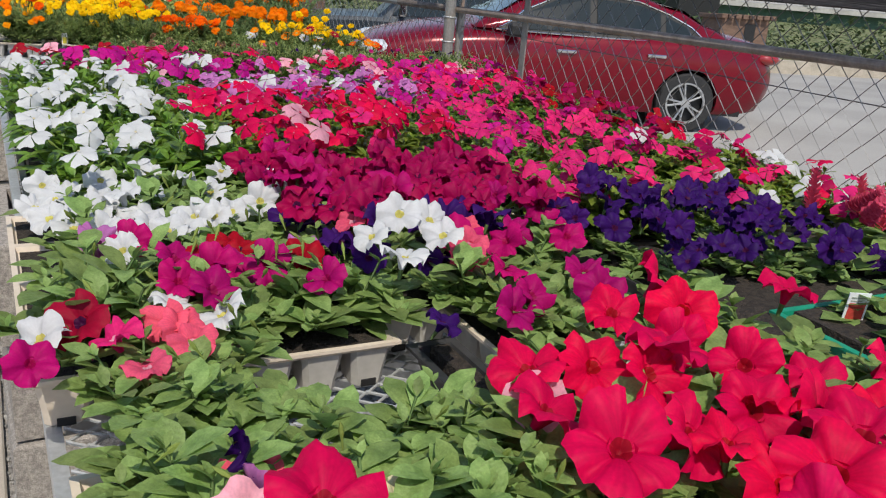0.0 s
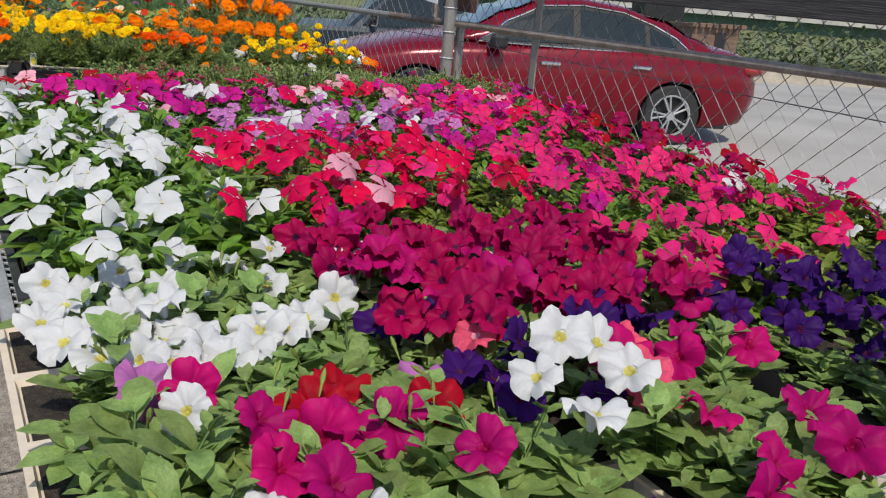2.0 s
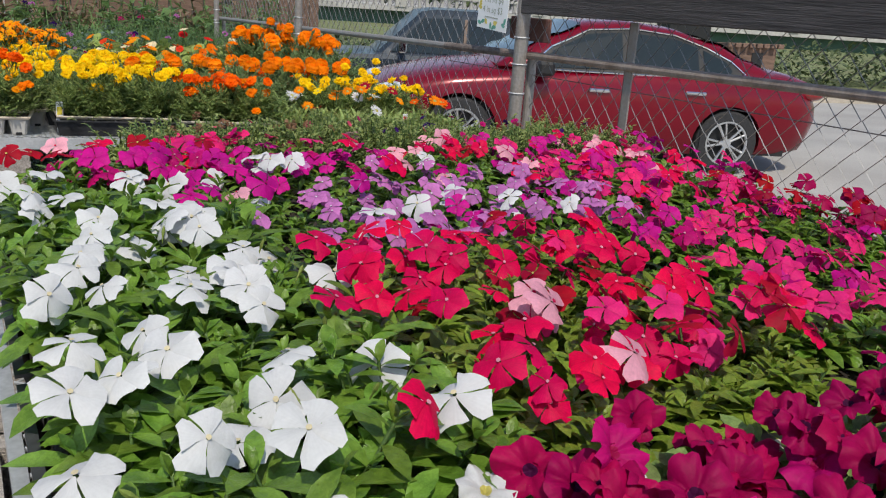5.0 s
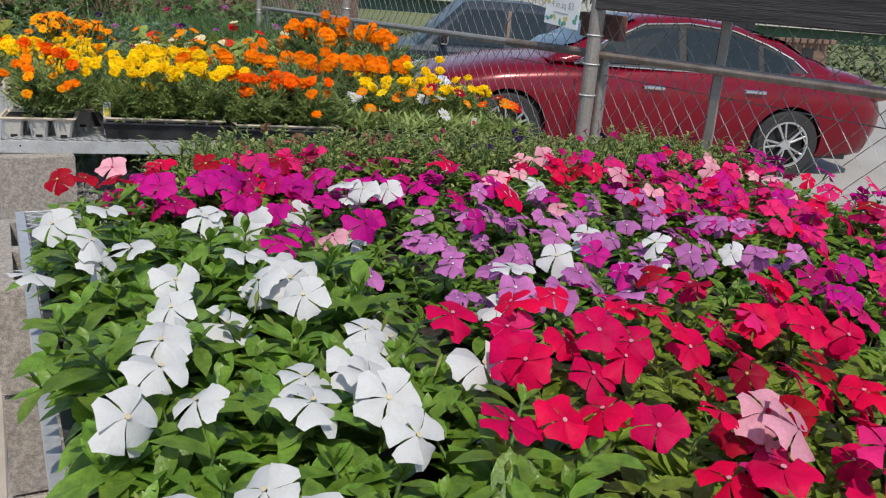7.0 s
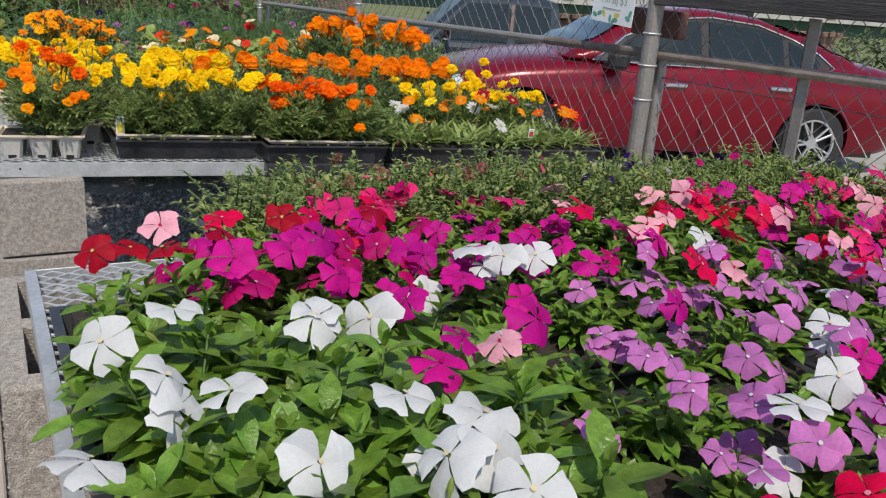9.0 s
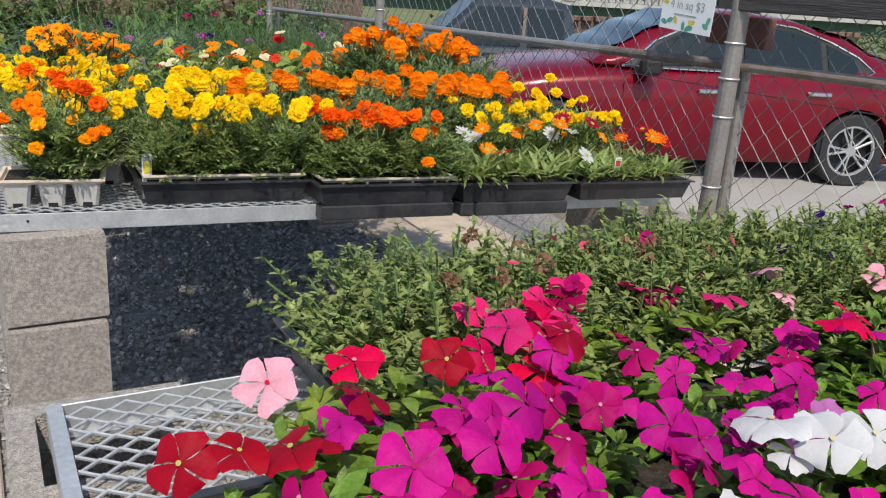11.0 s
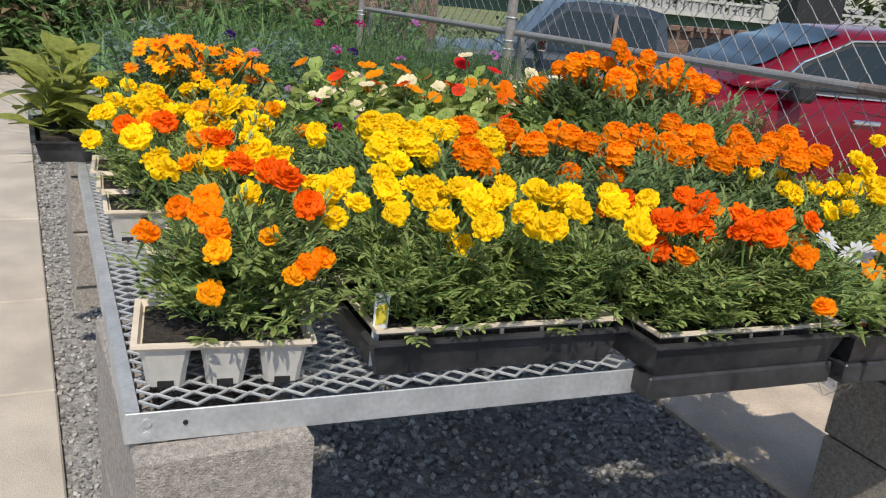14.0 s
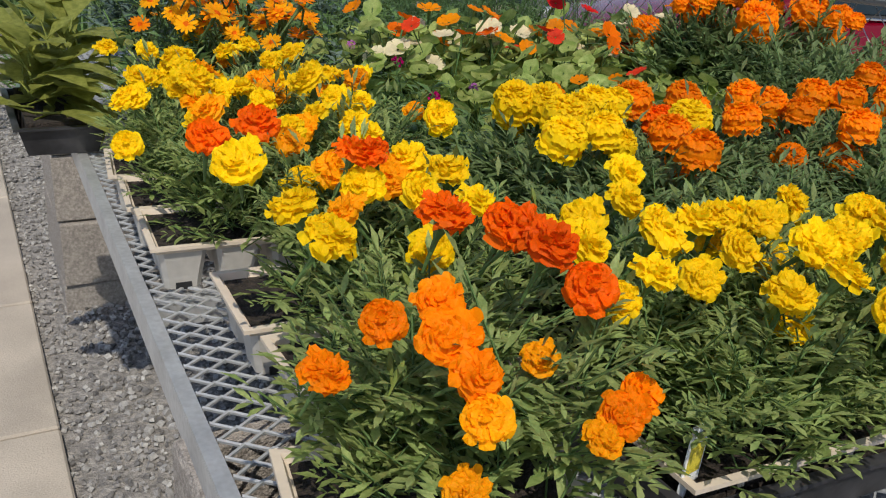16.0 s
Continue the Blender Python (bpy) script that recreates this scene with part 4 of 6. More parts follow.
def single(kind, colour, x, y, z, tilt=(0, -0.4, 1), size=1.0, parent=None):
    """A bloom set by hand, as a part of the plant nearest to it."""
    host = parent or min((o for o in scene.collection.objects if o.parent is None and "_plant" in o.name),
                         key=lambda o: (o.matrix_basis.translation - Vector((x, y, z - 0.08))).length)
    fl = new("bloom", bloom_mesh(kind, colour, pr.randrange(6)))
    fl.parent = host
    fl.matrix_basis = host.matrix_basis.inverted() @ (Matrix.Translation((x, y, z)) @ Vector(tilt).to_track_quat("Z", "Y").to_matrix().to_4x4() @ Matrix.Diagonal((size, size, size, 1)))
    return fl


# ---------------------------------------------------------------- trays
def flat(x, y, z, w, d, h=0.05, rz=0.0, packs=True, material="black", rows=2, cols=6, tilt=0.0, apron=0.0, pitch=0.0):
    """A black carrying tray with pale cell packs and soil in it."""
    t = thing("plant_flat", (x, y, z), f"shallow {'green' if material == 'greentray' else 'black'} plastic plant tray filled with cell packs", "plant tray", "plant trays on the benches", rz=rz)
    t.matrix_basis = pose(x, y, z, pitch, tilt, rz)
    bm = bmesh.new()
    open_box(bm, w, d, h)
    part("tray_body", bm, M[material], t)
    if packs:
        bm = bmesh.new()
        open_box(bm, w - 0.014, d - 0.014, 0.016, 0.012, 0.004)
        bmesh.ops.translate(bm, vec=(0, 0, h - 0.003), verts=bm.verts[:])
        part("cell_pack_rim", bm, M["beige"], t, "pale beige plastic insert")
        for k in range(1, cols):
            bm = bmesh.new()
            box(bm, -w / 2 + w * k / cols - 0.003, -w / 2 + w * k / cols + 0.003, -d / 2 + 0.012, d / 2 - 0.012, h - 0.005, h + 0.004, 0.001)
            part("cell_wall", bm, M["beige"], t)
    if apron:
        bm = bmesh.new()
        box(bm, -w / 2 + 0.004, w / 2 - 0.004, -d / 2 + 0.006, -d / 2 + apron, -0.034, -0.001, 0.003)
        part("tray_apron", bm, M["black"], t, "deep front skirt of the tray hanging past the bench")
    bm = bmesh.new()
    box(bm, -w / 2 + 0.014, w / 2 - 0.014, -d / 2 + 0.014, d / 2 - 0.014, 0.01, h + 0.005)
    part("soil", bm, M["soil"], t)
    return t


def cell_pack(x, y, z, w=0.195, d=0.13, h=0.058, cols=3, rz=0.0, material="greyp"):
    """A free-standing six-cell pack: a rim over tapered cups with notched feet."""
    t = thing("cell_pack", (x, y, z), "pale plastic six-cell seedling pack with dark soil", "plant pack", "cell packs on the benches", rz=rz)
    bm = bmesh.new()
    open_box(bm, w, d, 0.010, 0.003, 0.004)
    bmesh.ops.translate(bm, vec=(0, 0, h - 0.010), verts=bm.verts[:])
    part("rim", bm, M["beige"], t)
    for i in range(cols):
        for j in range(2):
            bm = bmesh.new()
            cw, cd = w / cols * 0.43, d / 2 * 0.45
            rows = []
            for zz, q in ((0.0, 0.74), (0.014, 0.80), (h - 0.008, 1.0)):
                a, b, c = cw * q, cd * q, 0.006
                rows.append([bm.verts.new((px, py, zz)) for px, py in ((-a + c, -b), (a - c, -b), (a, -b + c), (a, b - c), (a - c, b), (-a + c, b), (-a, b - c), (-a, -b + c))])
            for p, q in zip(rows, rows[1:]):
                for k in range(8):
                    bm.faces.new((p[k], p[(k + 1) % 8], q[(k + 1) % 8], q[k]))
            bm.faces.new(rows[0][::-1])
            # drainage notch in the foot, not cut: a dark box gives its shade
            box(bm, -0.009, 0.009, -cd * 0.8 - 0.0015, -cd * 0.8 + 0.004, -0.0005, 0.008, 0, mi=1)
            ob = part("cup", to_mesh("cup", bm, [M[material], M["dark"]]), None, t)
            ob.matrix_basis = pose(-w / 2 + w * (i + 0.5) / cols, -d / 2 + d * (j + 0.5) / 2, 0)
    bm = bmesh.new()
    box(bm, -w / 2 + 0.008, w / 2 - 0.008, -d / 2 + 0.008, d / 2 - 0.008, h - 0.012, h - 0.006)
    part("soil", bm, M["soil"], t)
    return t


def tag_stake(x, y, z, kind="red", rz=0, h=0.055, w=0.021, lean=8):
    t = thing("plant_tag", (x, y, z), f"small white plastic plant tag with a {'red' if kind == 'tagred' else 'yellow'} flower picture", "plant tag", "plant tags")
    t.matrix_basis = pose(x, y, z, lean, 0, rz)
    bm = bmesh.new()
    box(bm, -w / 2, w / 2, -0.0006, 0.0006, -0.04, h, 0)
    part("card", bm, M["paper"], t)
    bm = bmesh.new()
    box(bm, -w * 0.38, w * 0.38, -0.0014, -0.0008, h * 0.28, h * 0.72, 0)
    part("picture", bm, M[kind], t)
    for k in range(2):
        bm = bmesh.new()
        box(bm, -w * 0.36, w * (0.36 - 0.2 * k), -0.0014, -0.0008, h * (0.86 - 0.09 * k), h * (0.89 - 0.09 * k), 0)
        part("print_line", bm, M["ink"], t)
    return t


# ---------------------------------------------------------------- bench with petunias and vincas
def zone(species, green, colours, x0, x1, y0, y1, blooms, height, step=0.112, size=1.0, buds=0, z=None, bloom=None, spread=0.05, group="", low=1.0):
    nx, ny = max(1, round((x1 - x0) / step)), max(1, round((y1 - y0) / step))
    for i in range(nx):
        for j in range(ny):
            x = x0 + (x1 - x0) * (i + 0.5) / nx + pr.uniform(-0.016, 0.016)
            y = y0 + (y1 - y0) * (j + 0.5) / ny + pr.uniform(-0.016, 0.016)
            n = int(blooms + pr.random())
            hh = height - (0.010 if z is None else 0.0) - (0.016 if z is None and x > 1.0 else 0.0)
            zz = (B1Z + 0.046) if z is None else z(x, y)
            plant(species, green, x, y, zz, colours, n, hh, size, spread, bloom, buds=buds, group=group, low=low if z is not None else (0.72 if x > 1.0 else 0.86))


# trays under everything
for i in range(4):
    for j in range(6):
        x, y = 0.222 + 0.392 * i, -3.43 + 0.405 * j
        if (i, j) in ((0, 0), (1, 0), (0, 1), (1, 1), (0, 2), (2, 0)):
            continue
        flat(x, y, B1Z + 0.002, 0.37, 0.365, 0.05, packs=(i < 2 and j < 3))
flat(0.575, -1.005, B1Z + 0.002, 0.60, 0.20, 0.05, packs=False)
flat(1.23, -1.005, B1Z + 0.002, 0.66, 0.20, 0.05, packs=False)
for k in range(3):
    cell_pack(0.125, -3.58 + 0.145 * k, B1Z + 0.002)
for k in range(2):
    cell_pack(0.335, -3.58 + 0.145 * k, B1Z + 0.002)
    cell_pack(0.60, -3.57 + 0.145 * k, B1Z + 0.002)
for k in range(4):
    cell_pack(0.098, -2.98 + 0.138 * k, B1Z + 0.002, w=0.19, material="beige")
cell_pack(0.300, -2.998, B1Z + 0.002, w=0.175)
flat(0.305, -2.73, B1Z + 0.002, 0.20, 0.37, 0.05, packs=False)
cell_pack(0.585, -3.062, B1Z + 0.002)
cell_pack(0.480, -2.925, B1Z + 0.002, w=0.15)
flat(0.640, -2.905, B1Z + 0.002, 0.15, 0.13, 0.05, packs=False)
flat(0.437, -3.165, B1Z + 0.002, 0.05, 0.21, 0.045, packs=False)
flat(1.09, -3.262, B1Z + 0.004, 0.34, 0.235, 0.06, rz=-1, packs=False, material="greentray")
tag_stake(0.995, -3.20, B1Z + 0.055, "tagred", -24, 0.055, 0.03)

zone("petunia", "petunia", ["red"], 0.46, 0.82, -3.62, -3.18, 0.7, 0.12, size=1.12)
zone("petunia", "petunia", ["coral", "pur"], 0.06, 0.42, -3.62, -3.25, 0.0, 0.10, step=0.085, size=1.02, buds=1)
zone("petunia", "petunia", ["coral"], 0.05, 0.21, -3.24, -3.09, 0.0, 0.10, step=0.07, size=0.9, buds=1)
zone("petunia", "petunia", ["mag", "dred"], 0.05, 0.39, -3.02, -2.90, 0.0, 0.11, step=0.072, size=1.05, buds=1)
zone("petunia", "petunia", ["mag"], 0.49, 0.68, -3.14, -2.91, 0.2, 0.115, step=0.08, size=1.0)
zone("petunia", "petunia", ["pur"], 0.36, 0.66, -2.95, -2.80, 4.2, 0.108, size=0.85)
zone("petunia", "petunia", ["pur"], 0.80, 1.18, -3.06, -2.78, 8, 0.12, size=0.68, spread=0.06)
zone("petunia", "petunia", ["red"], 0.82, 0.92, -3.62, -3.36, 1.8, 0.115, size=1.0)
zone("petunia", "petunia", ["red"], 1.02, 1.30, -3.62, -3.44, 1.2, 0.115, size=1.0)
zone("salvia", "salvia", ["coral"], 0.98, 1.25, -3.36, -3.17, 0.0, 0.10, step=0.09, size=0.75, group="salvia plants")
zone("salvia", "salvia", ["coral"], 1.30, 1.56, -3.55, -3.26, 0.5, 0.125, bloom="spike", size=0.8, group="salvia plants")
zone("salvia", "salvia", ["coral"], 1.20, 1.38, -3.20, -2.92, 2.2, 0.125, bloom="spike", size=0.8, group="salvia plants")
zone("vinca", "vinca", ["crim", "pink"], 1.36, 1.57, -3.25, -2.85, 4, 0.12)
zone("petunia", "petunia", ["white"], 0.065, 0.33, -2.90, -2.44, 0.2, 0.10, step=0.09, size=0.88, buds=1)
zone("petunia", "petunia", ["crim", "mag", "crim", "crim"], 0.335, 0.78, -2.84, -2.46, 7.5, 0.115, size=0.82)
zone("vinca", "vincal", ["pink"], 0.79, 1.22, -2.85, -2.5, 3, 0.115, size=0.9)
zone("vinca", "vincal", ["red", "crim", "white", "pink"], 1.22, 1.57, -2.85, -2.32, 2.6, 0.12, size=0.85)
zone("vinca", "vinca", ["white"], 0.05, 0.38, -2.45, -1.52, 0.55, 0.115, size=1.05, buds=1)
zone("vinca", "vincal", ["red", "red", "red", "dred", "pink"], 0.42, 0.84, -2.44, -1.93, 4.0, 0.13, size=0.80)
zone("vinca", "vinca", ["pink", "pink", "pink", "mag", "orc"], 0.82, 1.36, -2.5, -1.9, 4.2, 0.12, size=0.74)
zone("vinca", "vinca", ["crim", "crim", "dred"], 1.36, 1.57, -2.32, -1.62, 5.2, 0.12, size=0.76)
zone("vinca", "vinca", ["lav", "lav", "lav", "white", "lav", "orc"], 0.42, 1.05, -1.92, -1.46, 4.6, 0.115, size=0.66)
zone("vinca", "vinca", ["pink", "pink", "orc", "red"], 1.05, 1.36, -1.9, -1.46, 4.6, 0.12, size=0.74)
zone("vinca", "vinca", ["orc", "orc", "orc", "mag"], 0.13, 0.76, -1.5, -1.27, 4.6, 0.115, size=0.68)
zone("vinca", "vinca", ["mag"], 0.05, 0.20, -1.52, -1.33, 0.3, 0.11, step=0.09, size=0.9)
zone("vinca", "vincal", ["crim", "red"], 0.17, 0.38, -1.32, -1.23, 0.8, 0.11, step=0.075, size=0.78)
zone("vinca", "vincal", ["pink", "red", "crim", "pink"], 0.37, 0.68, -1.27, -1.17, 2.4, 0.115, size=0.85)
zone("vinca", "vinca", ["red", "dred", "red", "red", "pale"], 0.76, 1.0, -1.46, -1.16, 3.4, 0.12, size=0.74)
zone("vinca", "vinca", ["pink", "pink", "orc", "red", "pink", "orc", "pale"], 1.0, 1.57, -1.62, -1.16, 4.6, 0.12, size=0.74)
zone("calibrachoa", "bush", ["pale"], 0.31, 0.86, -1.18, -0.955, 0.0, 0.12, step=0.070, size=1.42, bloom="vinca")
zone("calibrachoa", "bush", ["pur"], 0.86, 1.57, -1.20, -0.97, 0.0, 0.13, step=0.070, size=1.40, bloom="vinca")

# ---------------------------------------------------------------- bench with marigolds
def soil2(x, y):
    return top2(x, y) + 0.052


cell_pack(0.112, 0.096, top2(0.11, 0.1) + 0.003, rz=-9)
for k, (x, y) in enumerate(((0.172, 0.285), (0.165, 0.44), (0.128, 0.665), (0.130, 0.81), (0.132, 0.955))):
    cell_pack(x, y, top2(x, y) + 0.003, rz=-1.5 * k)
def flat2(x, y, w, d, **more):
    flat(x, y, top2(x, y) + 0.003, w, d, 0.05, tilt=1.72, pitch=-1.49, **more)


flat2(0.455, 0.112, 0.36, 0.21, rz=-2)
flat2(0.816, 0.040, 0.345, 0.22, rz=-2, apron=0.05)
flat2(1.152, 0.012, 0.315, 0.22, rz=-3, packs=False, apron=0.07)
flat2(1.505, -0.018, 0.36, 0.22, rz=-3, packs=False)
for j in range(5):
    for i in range(3):
        if j == 0:
            flat2(0.45 + 0.385 * i, 0.332, 0.375, 0.185, packs=False)
        else:
            flat2(0.45 + 0.385 * i, 0.275 + 0.42 * j + 0.012, 0.375 - 0.07 * (i % 2), 0.30, packs=False)

zone("marigold", "marigold", ["org"], 0.065, 0.19, 0.060, 0.165, 0.0, 0.13, step=0.055, z=soil2, buds=2)
zone("marigold", "marigold", ["yel", "gold", "yel"], 0.14, 0.27, 0.22, 0.55, 0.9, 0.150, step=0.075, z=soil2, buds=1)
zone("marigold", "marigold", ["yel", "yel", "gold"], 0.075, 0.36, 0.60, 1.05, 1.3, 0.150, step=0.075, z=soil2)
zone("marigold", "marigold", ["yel"], 0.30, 0.625, 0.02, 0.10, 0.0, 0.12, step=0.06, z=soil2, low=0.9, buds=2)
zone("marigold", "marigold", ["yel"], 0.30, 0.64, 0.10, 0.20, 0.7, 0.145, step=0.066, z=soil2, buds=1)
zone("marigold", "marigold", ["org"], 0.66, 0.98, -0.055, 0.03, 0.0, 0.12, step=0.06, z=soil2, low=0.85, buds=2)
zone("marigold", "marigold", ["org", "org", "dorg"], 0.66, 0.98, 0.03, 0.14, 0.9, 0.130, step=0.066, z=soil2)
zone("gazania", "gazania", ["white", "org", "yel", "dorg", "dred"], 1.01, 1.30, -0.08, 0.11, 0.35, 0.115, step=0.07, z=soil2, size=0.85)
zone("gazania", "gazania", ["org", "dorg"], 1.33, 1.68, -0.10, 0.08, 0.3, 0.11, step=0.07, z=soil2, size=0.8)
zone("marigold", "tallmarigold", ["yel", "yel", "gold"], 0.36, 0.56, 0.27, 0.40, 0.0, 0.13, step=0.085, z=soil2, bloom="pompom", buds=2)
zone("marigold", "tallmarigold", ["yel"], 0.40, 0.62, 0.42, 0.58, 0.6, 0.142, step=0.085, z=soil2, bloom="pompom", size=1.05)
zone("marigold", "tallmarigold", ["org", "org", "dorg"], 0.58, 1.30, 0.24, 0.36, 0.15, 0.125, step=0.085, z=soil2, bloom="pompom", size=1.05)
zone("marigold", "tallmarigold", ["org", "org", "dorg"], 0.64, 1.40, 0.40, 0.60, 0.75, 0.142, step=0.09, z=soil2, bloom="pompom", size=1.08)
zone("marigold", "marigold", ["yel"], 1.16, 1.66, 0.13, 0.40, 1.7, 0.135, step=0.085, z=soil2, size=0.95)
zone("verbena", "herb", ["mag", "lav"], 0.40, 0.58, 0.66, 1.15, 0.9, 0.15, step=0.12, z=soil2, bloom="cluster", size=0.55)
zone("nasturtium", "nasturtium", ["scar", "org", "cream"], 0.58, 1.16, 0.78, 1.02, 0.3, 0.15, step=0.08, z=soil2, size=0.82)
zone("nasturtium", "nasturtium", ["dorg", "org", "cream", "cream"], 0.56, 1.36, 1.04, 1.40, 1.1, 0.19, step=0.085, z=soil2, size=1.0)
zone("marigold", "tallmarigold", ["org"], 1.20, 1.58, 0.68, 0.90, 0.0, 0.15, step=0.085, z=soil2, bloom="pompom", size=1.35, buds=2)
zone("marigold", "tallmarigold", ["org"], 1.14, 1.60, 0.92, 1.20, 0.7, 0.25, step=0.10, z=soil2, bloom="pompom", size=1.65)
zone("gaillardia", "herb", ["gold", "org", "gold"], 0.18, 0.40, 1.10, 1.32, 18, 0.225, step=0.12, z=soil2, bloom="gaillardia", size=0.8, spread=0.07)
zone("basil", "herb", ["lav"], 0.42, 1.56, 1.45, 1.95, 0.0, 0.2, step=0.14, z=soil2, size=0.72)
zone("kale", "greyherb", ["lav"], 0.42, 0.60, 1.2, 1.5, 0.0, 0.2, step=0.14, z=soil2, size=0.7)
zone("dill", "dill", ["lav"], 0.95, 1.56, 1.75, 2.4, 0.0, 0.2, step=0.16, z=soil2, size=0.72)
zone("sage", "greyherb", ["lav"], 0.2, 0.95, 1.95, 2.4, 0.0, 0.2, step=0.15, z=soil2, size=0.8)

BROAD = []
for i in range(4):
    V, F = [], []
    stick(V, F, (0, 0, 0), (0, 0.05, 0), 0.003)
    ln = 0.12 + 0.012 * i
    add_leaf(V, F, Vector((0, 0.04, 0)), Vector((0, 1, 0)), Vector((0, 0, 1)), ln, ln * 0.58, 0.10 + 0.14 * i, 0.25, segs=5)
    BROAD.append(raw("broad_leaf", [tuple(v) for v in V], F, M["l_big"], smooth=True))
# broad-leaved plants in a black tray at the bench's edge
flat(0.0, 1.385, top2(0, 1.385) + 0.003, 0.135, 0.34, 0.05, packs=False, pitch=-1.49)
for x, y in ((-0.025, 1.27), (0.03, 1.36), (-0.02, 1.44), (0.035, 1.52)):
    fox = thing("foxglove_plant", (x, y, top2(0, y) + 0.05), "broad-leaved yellow-green potted plant at the bench's edge", "plant", "broad-leaved plants")
    for s in range(26):
        rise = s / 25
        w = rvec(pr, -0.15 + 0.55 * rise, 0.35 + 0.6 * rise)
        lf = new("leaf", BROAD[s % 4])
        lf.parent = fox
        k = pr.uniform(0.55, 0.95) * (1.05 - 0.3 * rise)
        lf.matrix_basis = Matrix.Translation((pr.uniform(-0.025, 0.025), pr.uniform(-0.025, 0.025), 0.01 + 0.13 * rise)) @ w.to_track_quat("Y", "Z").to_matrix().to_4x4() @ Matrix.Diagonal((k, k, k, 1))


# blooms that stand out, each at its own place
def blooms(kind, colour, size, places, out=0.35):
    for x, y, z in places:
        lean = (pr.uniform(-0.9, 0.5), -out + pr.uniform(-0.8, 0.5), 1) if kind != "pompom" else (pr.uniform(-0.2, 0.2), pr.uniform(-0.35, 0.1), 1)
        single(kind, colour, x, y, z, lean, size * pr.uniform(0.86, 1.12))


blooms("petunia", "white", 0.74, ((0.436, -2.945, 0.988), (0.464, -3.005, 0.978), (0.380, -2.981, 0.975), (0.400, -3.040, 0.972), (0.480, -2.951, 0.98)))
blooms("petunia", "coral", 0.72, ((0.416, -2.831, 0.945), (0.567, -2.891, 0.945), (0.525, -2.966, 0.945), (0.510, -3.001, 0.945)))
blooms("petunia", "mag", 0.8, ((0.172, -2.908, 0.94), (0.199, -2.957, 0.94), (0.161, -2.981, 0.94), (0.192, -3.015, 0.94), (0.262, -2.957, 0.94), (0.313, -3.013, 0.94), (0.545, -3.039, 0.94), (0.529, -3.129, 0.94), (0.485, -3.160, 0.94), (0.616, -3.132, 0.94), (0.639, -2.913, 0.94), (0.699, -2.949, 0.94), (0.641, -3.069, 0.94), (0.229, -2.940, 0.94), (0.126, -2.844, 0.94)))
blooms("petunia", "dred", 0.85, ((0.255, -2.870, 0.935), (0.311, -2.937, 0.935), (0.212, -2.902, 0.935)))
blooms("petunia", "lav", 0.75, ((0.323, -2.878, 0.93), (0.098, -2.811, 0.93)))
blooms("petunia", "pur", 0.7, ((0.374, -2.761, 0.925), (0.396, -2.861, 0.925), (0.418, -2.730, 0.925), (0.492, -2.761, 0.925), (0.508, -2.945, 0.925), (0.475, -2.967, 0.925), (0.410, -2.891, 0.925), (0.354, -2.735, 0.925), (0.410, -3.133, 0.925)))
blooms("petunia", "dred", 0.85, ((0.047, -3.040, 0.93),))
blooms("petunia", "pink", 0.85, ((0.075, -3.081, 0.93),))
blooms("petunia", "coral", 0.68, ((0.127, -3.060, 0.93), (0.144, -3.080, 0.93), (0.145, -3.116, 0.93), (0.096, -3.150, 0.93)))
blooms("petunia", "white", 0.75, ((0.184, -3.051, 0.93), (0.009, -3.065, 0.93), (0.146, -3.012, 0.93)))
blooms("petunia", "mag", 0.75, ((0.005, -3.123, 0.93),))
blooms("petunia", "coral", 0.8, ((0.111, -3.333, 0.91), (0.144, -3.320, 0.91)))
blooms("vinca", "white", 0.85, ((0.046, -1.582, 0.975), (0.081, -1.658, 0.975), (0.017, -1.754, 0.975), (0.231, -1.570, 0.975), (0.111, -1.532, 0.975), (0.275, -1.788, 0.975), (0.097, -2.000, 0.975), (0.113, -2.065, 0.975), (0.193, -2.094, 0.975), (0.250, -2.066, 0.975), (0.145, -1.805, 0.975), (0.062, -2.074, 0.975), (0.233, -1.743, 0.975), (0.128, -1.878, 0.975), (0.256, -1.880, 0.975), (0.282, -1.979, 0.975), (0.478, -1.487, 0.975), (0.458, -1.452, 0.975), (0.515, -1.494, 0.975), (0.250, -2.107, 0.975), (0.589, -1.838, 0.975), (0.511, -1.862, 0.975), (0.225, -1.828, 0.975)))
blooms("vinca", "white", 0.85, ((0.107, -1.951, 0.975), (0.139, -2.242, 0.975), (0.232, -2.281, 0.975), (0.102, -2.540, 0.975), (0.132, -2.400, 0.975), (0.201, -2.415, 0.975), (0.068, -2.200, 0.975), (0.045, -2.416, 0.975), (0.119, -1.696, 0.975), (0.200, -2.053, 0.975), (0.221, -1.584, 0.975), (0.247, -2.165, 0.975), (0.055, -2.297, 0.975), (0.257, -1.831, 0.975), (0.128, -2.194, 0.975), (0.248, -2.049, 0.975), (0.094, -2.280, 0.975)))
blooms("vinca", "red", 0.82, ((0.378, -1.968, 0.975), (0.390, -2.077, 0.975), (0.299, -2.411, 0.975), (0.397, -2.364, 0.975), (0.428, -2.214, 0.975), (0.482, -2.391, 0.975), (0.402, -2.179, 0.975), (0.321, -2.171, 0.975), (0.362, -2.182, 0.975), (0.511, -2.078, 0.975), (0.675, -2.079, 0.975), (0.445, -2.346, 0.975), (0.645, -2.228, 0.975), (0.730, -2.281, 0.975)))
